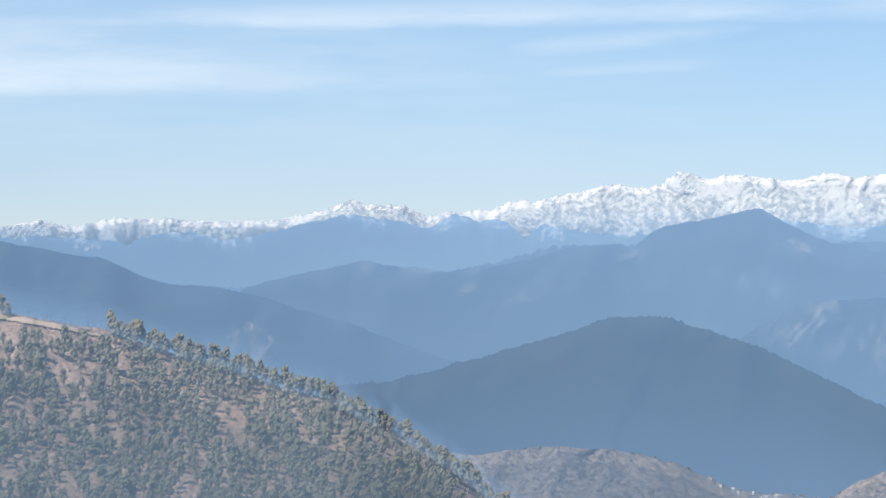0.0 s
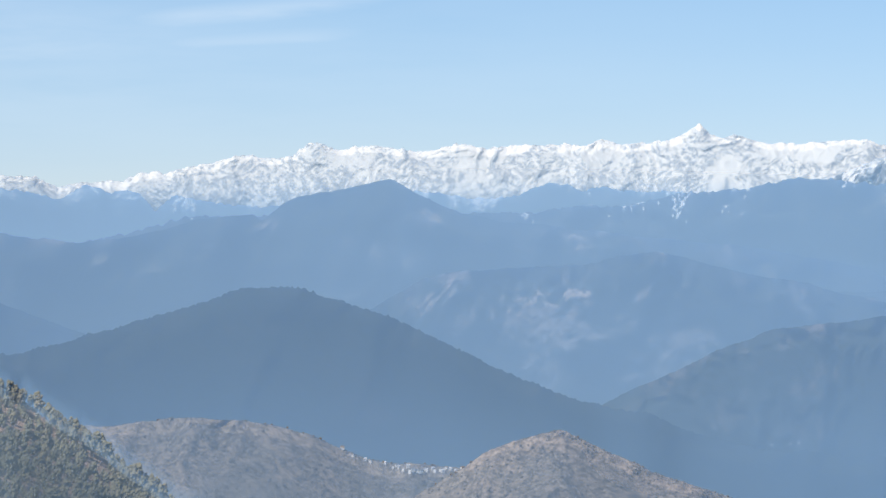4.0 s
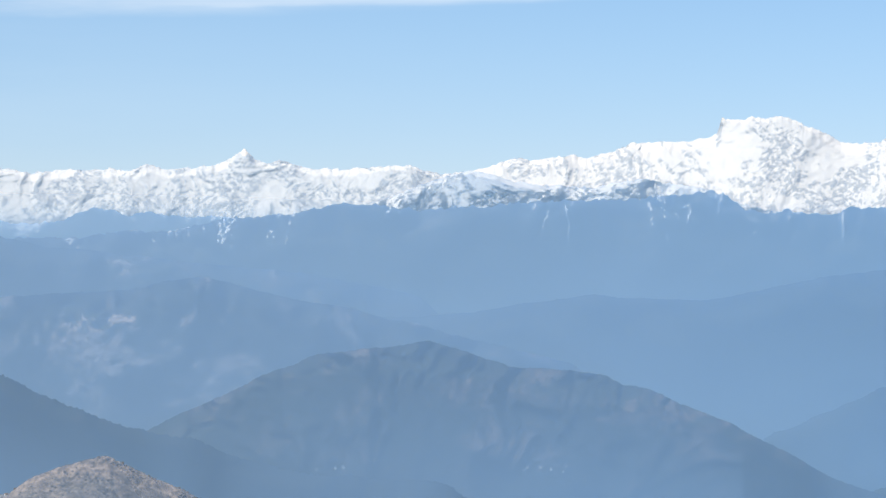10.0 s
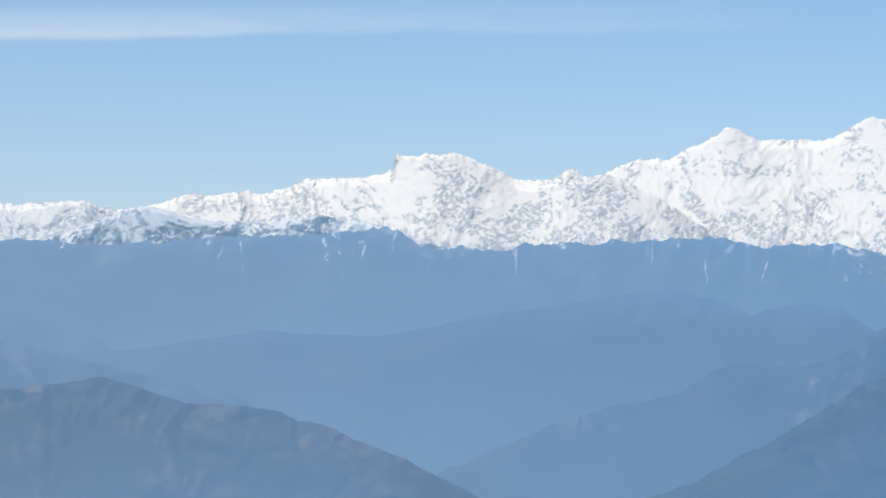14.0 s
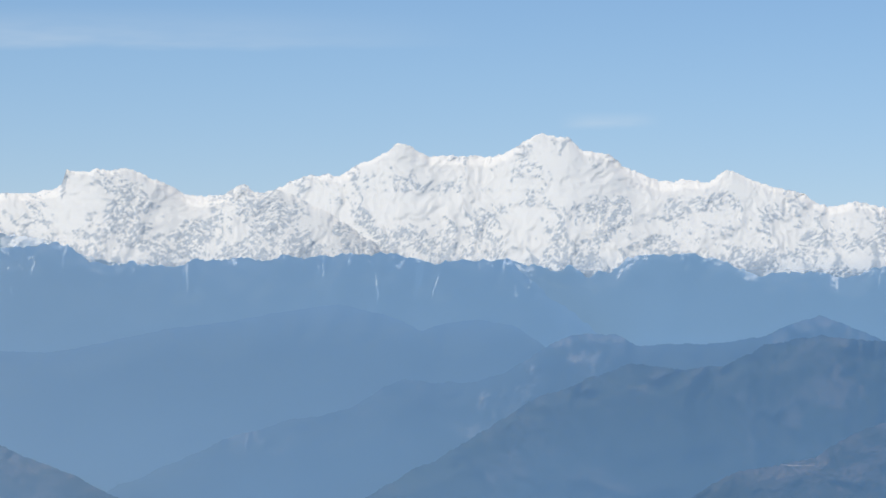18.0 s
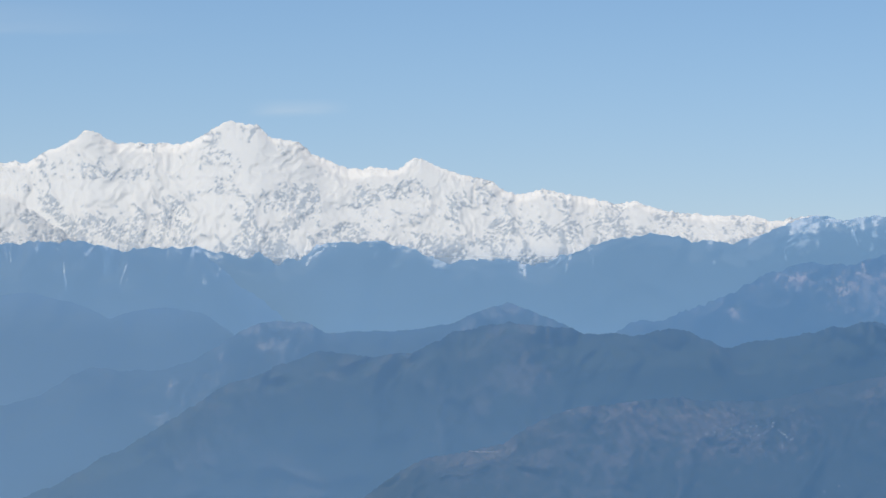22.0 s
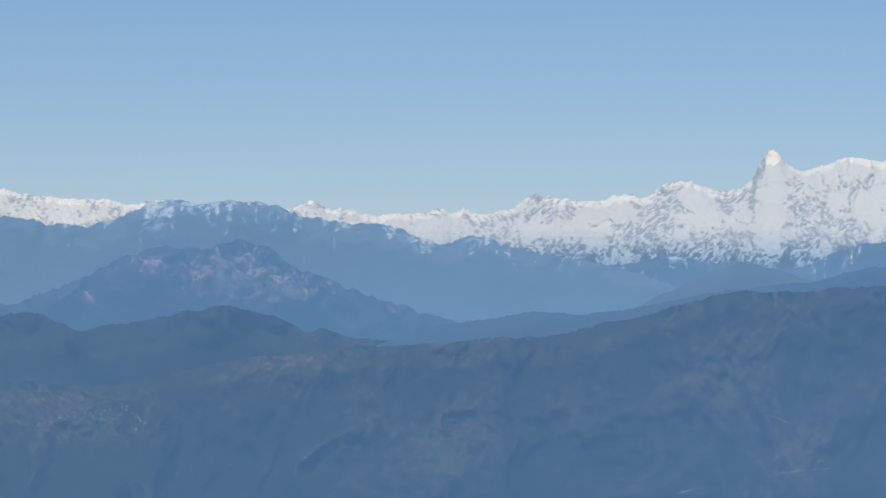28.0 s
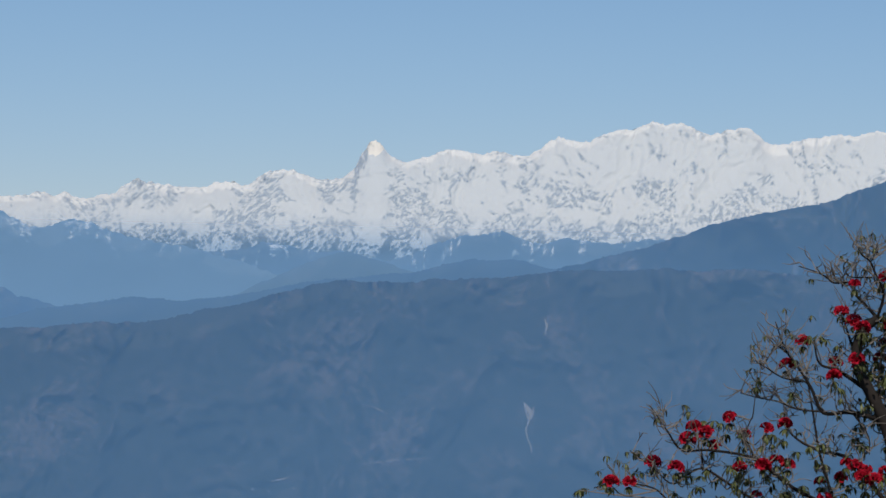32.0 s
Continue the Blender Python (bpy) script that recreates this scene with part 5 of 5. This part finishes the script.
# trunk shade is put into this near-black bark; twigs are paled as if sunlit
stem = plain("shade_dark_bark", (0.022, 0.018, 0.016), 0.85, grain=14.0, vary=0.45, bump=0.01)
twig_bark = plain("twig_bark", (0.17, 0.155, 0.14), 0.85, grain=20.0, vary=0.3)
petal = leafy("red_petal", (0.42, 0.006, 0.028))
shiny_leaf = leafy("rhododendron_leaf", (0.082, 0.096, 0.038), 0.85, 0.2)
shiny_leaf.node_tree.nodes["Principled BSDF"].inputs["Roughness"].default_value = 0.4
bloom = np.random.RandomState(77)
right = np.array((math.cos(radians(TREE_AT)), -math.sin(radians(TREE_AT)), 0.0))
away = np.array((math.sin(radians(TREE_AT)), math.cos(radians(TREE_AT)), 0.0))
foot_z = BOUGHS[0][2][0][1]
foot = away * TREE_FAR + np.array((0, 0, foot_z))


def local(u, z, depth=0.0):
    return right * u * (1 + depth / TREE_FAR) + away * depth + np.array((0, 0, (z - EYE.z) * (1 + depth / TREE_FAR) + EYE.z - foot_z))


bush = tagged(new("rhododendron_tree"), "gnarled rhododendron in red bloom with drooping leaves", "tree")
bush.location = foot
spine = []
for k, (r0, r1, pts) in enumerate(BOUGHS):
    depth = 0.0 if k == 0 else bloom.uniform(-0.25, 0.25)
    path = [local(u, z, depth * i / max(1, len(pts) - 1)) + (bloom.uniform(-0.015, 0.015, 3) if k and i else 0) for i, (u, z) in enumerate(pts)]
    thin = 0.6 if k == 0 else 0.5
    v, f = tube(path, r0 * thin, r1 * 0.8, 8 if k == 0 else 6, 5)
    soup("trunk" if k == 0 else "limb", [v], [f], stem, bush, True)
    for i in range(len(path) - 1):
        for s in np.linspace(0, 1, 8, endpoint=False):
            spine.append(path[i] * (1 - s) + path[i + 1] * s)
spine = np.array(spine)
TV, TF, tn = [], [], 0


def twig(path, r0, r1):
    global tn
    v, f = tube(path, r0, r1, 4, 3)
    TV.append(v), TF.append(f + tn)
    tn += len(v)


def join_limb(tip):
    """A crooked twig from the nearest limb below to this tip."""
    d = np.linalg.norm((spine - tip) * [1, 1, 0.8], axis=1) + np.where(spine[:, 2] > tip[2] - 0.05, 0.4, 0)
    root = spine[np.argmin(d)]
    mid = root * 0.45 + tip * 0.55 + bloom.uniform(-0.05, 0.05, 3) + [0, 0, -0.05]
    twig([root, mid, tip], 0.008, 0.004)
    return root, mid


REST_V, REST_F, rest_n, single = [], [], 0, 0


def rosette(at, count, length):
    """Drooping long leaves round a shoot: the foremost ones are parts of their own, the others join the foliage."""
    global rest_n, single
    for k in range(count):
        a = 6.283 * k / count + bloom.uniform(-0.4, 0.4)
        out = np.array((math.cos(a), math.sin(a), 0.0))
        side = np.array((-math.sin(a), math.cos(a), 0.0))
        long, wide = length * bloom.uniform(0.7, 1.15), length * bloom.uniform(0.10, 0.145)
        drop = bloom.uniform(0.5, 1.55) if bloom.rand() < 0.85 else bloom.uniform(-0.6, 0.3)
        rows = []
        for s, w in ((0.03, 0.25), (0.3, 0.9), (0.62, 1.0), (0.88, 0.55), (1.0, 0.05)):
            c = at + out * long * s * math.cos(drop * s) - np.array((0, 0, 1)) * long * s * math.sin(drop * (0.35 + 0.65 * s))
            rows += [c - side * wide * w + [0, 0, wide * w * 0.3], c - [0, 0, wide * 0.1 * w], c + side * wide * w + [0, 0, wide * w * 0.3]]
        f = []
        for r in range(4):
            for q in range(2):
                i = r * 3 + q
                f += [(i, i + 1, i + 4), (i, i + 4, i + 3)]
        if single < 300 and (at @ right) < -0.05 and out @ away < 0.3:
            single += 1
            soup("leaf", [np.array(rows)], [np.array(f)], shiny_leaf, bush, True)
        else:
            REST_V.append(np.array(rows)), REST_F.append(np.array(f) + rest_n)
            rest_n += len(rows)


def truss(at, size):
    """A round head of bell flowers, each with a flared five-lobed rim."""
    V, F, n = [], [], 0
    for k in range(15):
        d = bloom.normal(size=3)
        d[2] = abs(d[2]) * 0.9 - 0.15
        d /= np.linalg.norm(d)
        side = np.cross(d, (0.3, 0.5, 0.81))
        side /= np.linalg.norm(side)
        up = np.cross(side, d)
        rows = [at + d * size * 0.25]
        for s, w in ((0.62, 0.17), (0.9, 0.26), (1.02, 0.40)):
            for j in range(10):
                g = 6.283 * j / 10
                lobe = 1 + (0.22 if j % 2 else -0.12) * (s > 1)
                rows.append(at + d * size * s * (1 if j % 2 else 0.97) + (side * math.cos(g) + up * math.sin(g)) * size * w * lobe)
        f = [(0, 1 + j, 1 + (j + 1) % 10) for j in range(10)]
        for r in range(2):
            for j in range(10):
                i, q = 1 + r * 10 + j, 1 + r * 10 + (j + 1) % 10
                f += [(i, q, q + 10), (i, q + 10, i + 10)]
        V.append(np.array(rows)), F.append(np.array(f) + n)
        n += len(rows)
    soup("flower_truss", V, F, petal, bush, True)


for u, z in BLOSSOMS:
    tip = local(u, z - 0.03, bloom.uniform(-0.35, 0.35))
    join_limb(tip)
    rosette(tip - [0, 0, 0.02], 11, 0.078)
    truss(tip + [0, 0, 0.015], bloom.uniform(0.046, 0.070))
for u, z in LEAVES:
    tip = local(u, z + 0.02, bloom.uniform(-0.35, 0.35))
    join_limb(tip)
    rosette(tip, bloom.randint(8, 12), 0.078)
    rosette(tip + bloom.uniform(-0.06, 0.06, 3), 8, 0.08)
# the side away from the view line: more limbs in bloom
for k in range(46):
    root = spine[bloom.randint(len(spine))]
    tip = root + [*(right[:2] * bloom.uniform(-0.1, 0.4)), bloom.uniform(0.05, 0.35)]
    if (tip @ right) < 0.02:
        continue
    twig([root, (root + tip) / 2 + bloom.uniform(-0.04, 0.04, 3), tip], 0.010, 0.005)
    rosette(tip, 9, 0.13)
    if k % 2:
        truss(tip, 0.065)
# shaded leaves close round the trunk and upper limbs
for k in range(85):
    tip = local(bloom.uniform(-0.36, 0.3), bloom.uniform(0.0, 1.35), bloom.uniform(-0.1, 0.5))
    join_limb(tip)
    rosette(tip, 9, 0.11)
# the crowded lower boughs
for k in range(90):
    tip = local(bloom.uniform(-1.5, 0.1), -0.3 + 0.55 * bloom.rand() ** 1.4, bloom.uniform(-0.4, 0.5))
    join_limb(tip)
    rosette(tip, bloom.randint(6, 11), 0.08)
# crooked bare and half-bare twigs, forking twice
for k in range(430):
    root = spine[bloom.randint(60, len(spine))]
    grow = np.array([*(right[:2] * bloom.uniform(-0.13, 0.13)), bloom.uniform(0.0, 0.19)]) + [*(away[:2] * bloom.uniform(-0.12, 0.12)), 0]
    mid = root + grow * 0.5 + bloom.uniform(-0.04, 0.04, 3)
    tip = root + grow + bloom.uniform(-0.03, 0.03, 3)
    twig([root, mid, tip], 0.006, 0.0028)
    for j in range(2):
        fork = tip + grow * bloom.uniform(0.15, 0.5) + bloom.uniform(-0.08, 0.08, 3)
        start = mid if j else (mid + tip) / 2
        twig([start, (start + fork) / 2 + bloom.uniform(-0.02, 0.02, 3), fork], 0.0045, 0.0022)
        if (k + j) % 9 == 0:
            rosette(fork, 5, 0.065)
tagged(soup("foliage", REST_V, REST_F, shiny_leaf, bush, True), "drooping dark green leaves", kind="stuff")
tagged(soup("twigwork", TV, TF, twig_bark, bush), "thin bare grey twigs", kind="stuff")
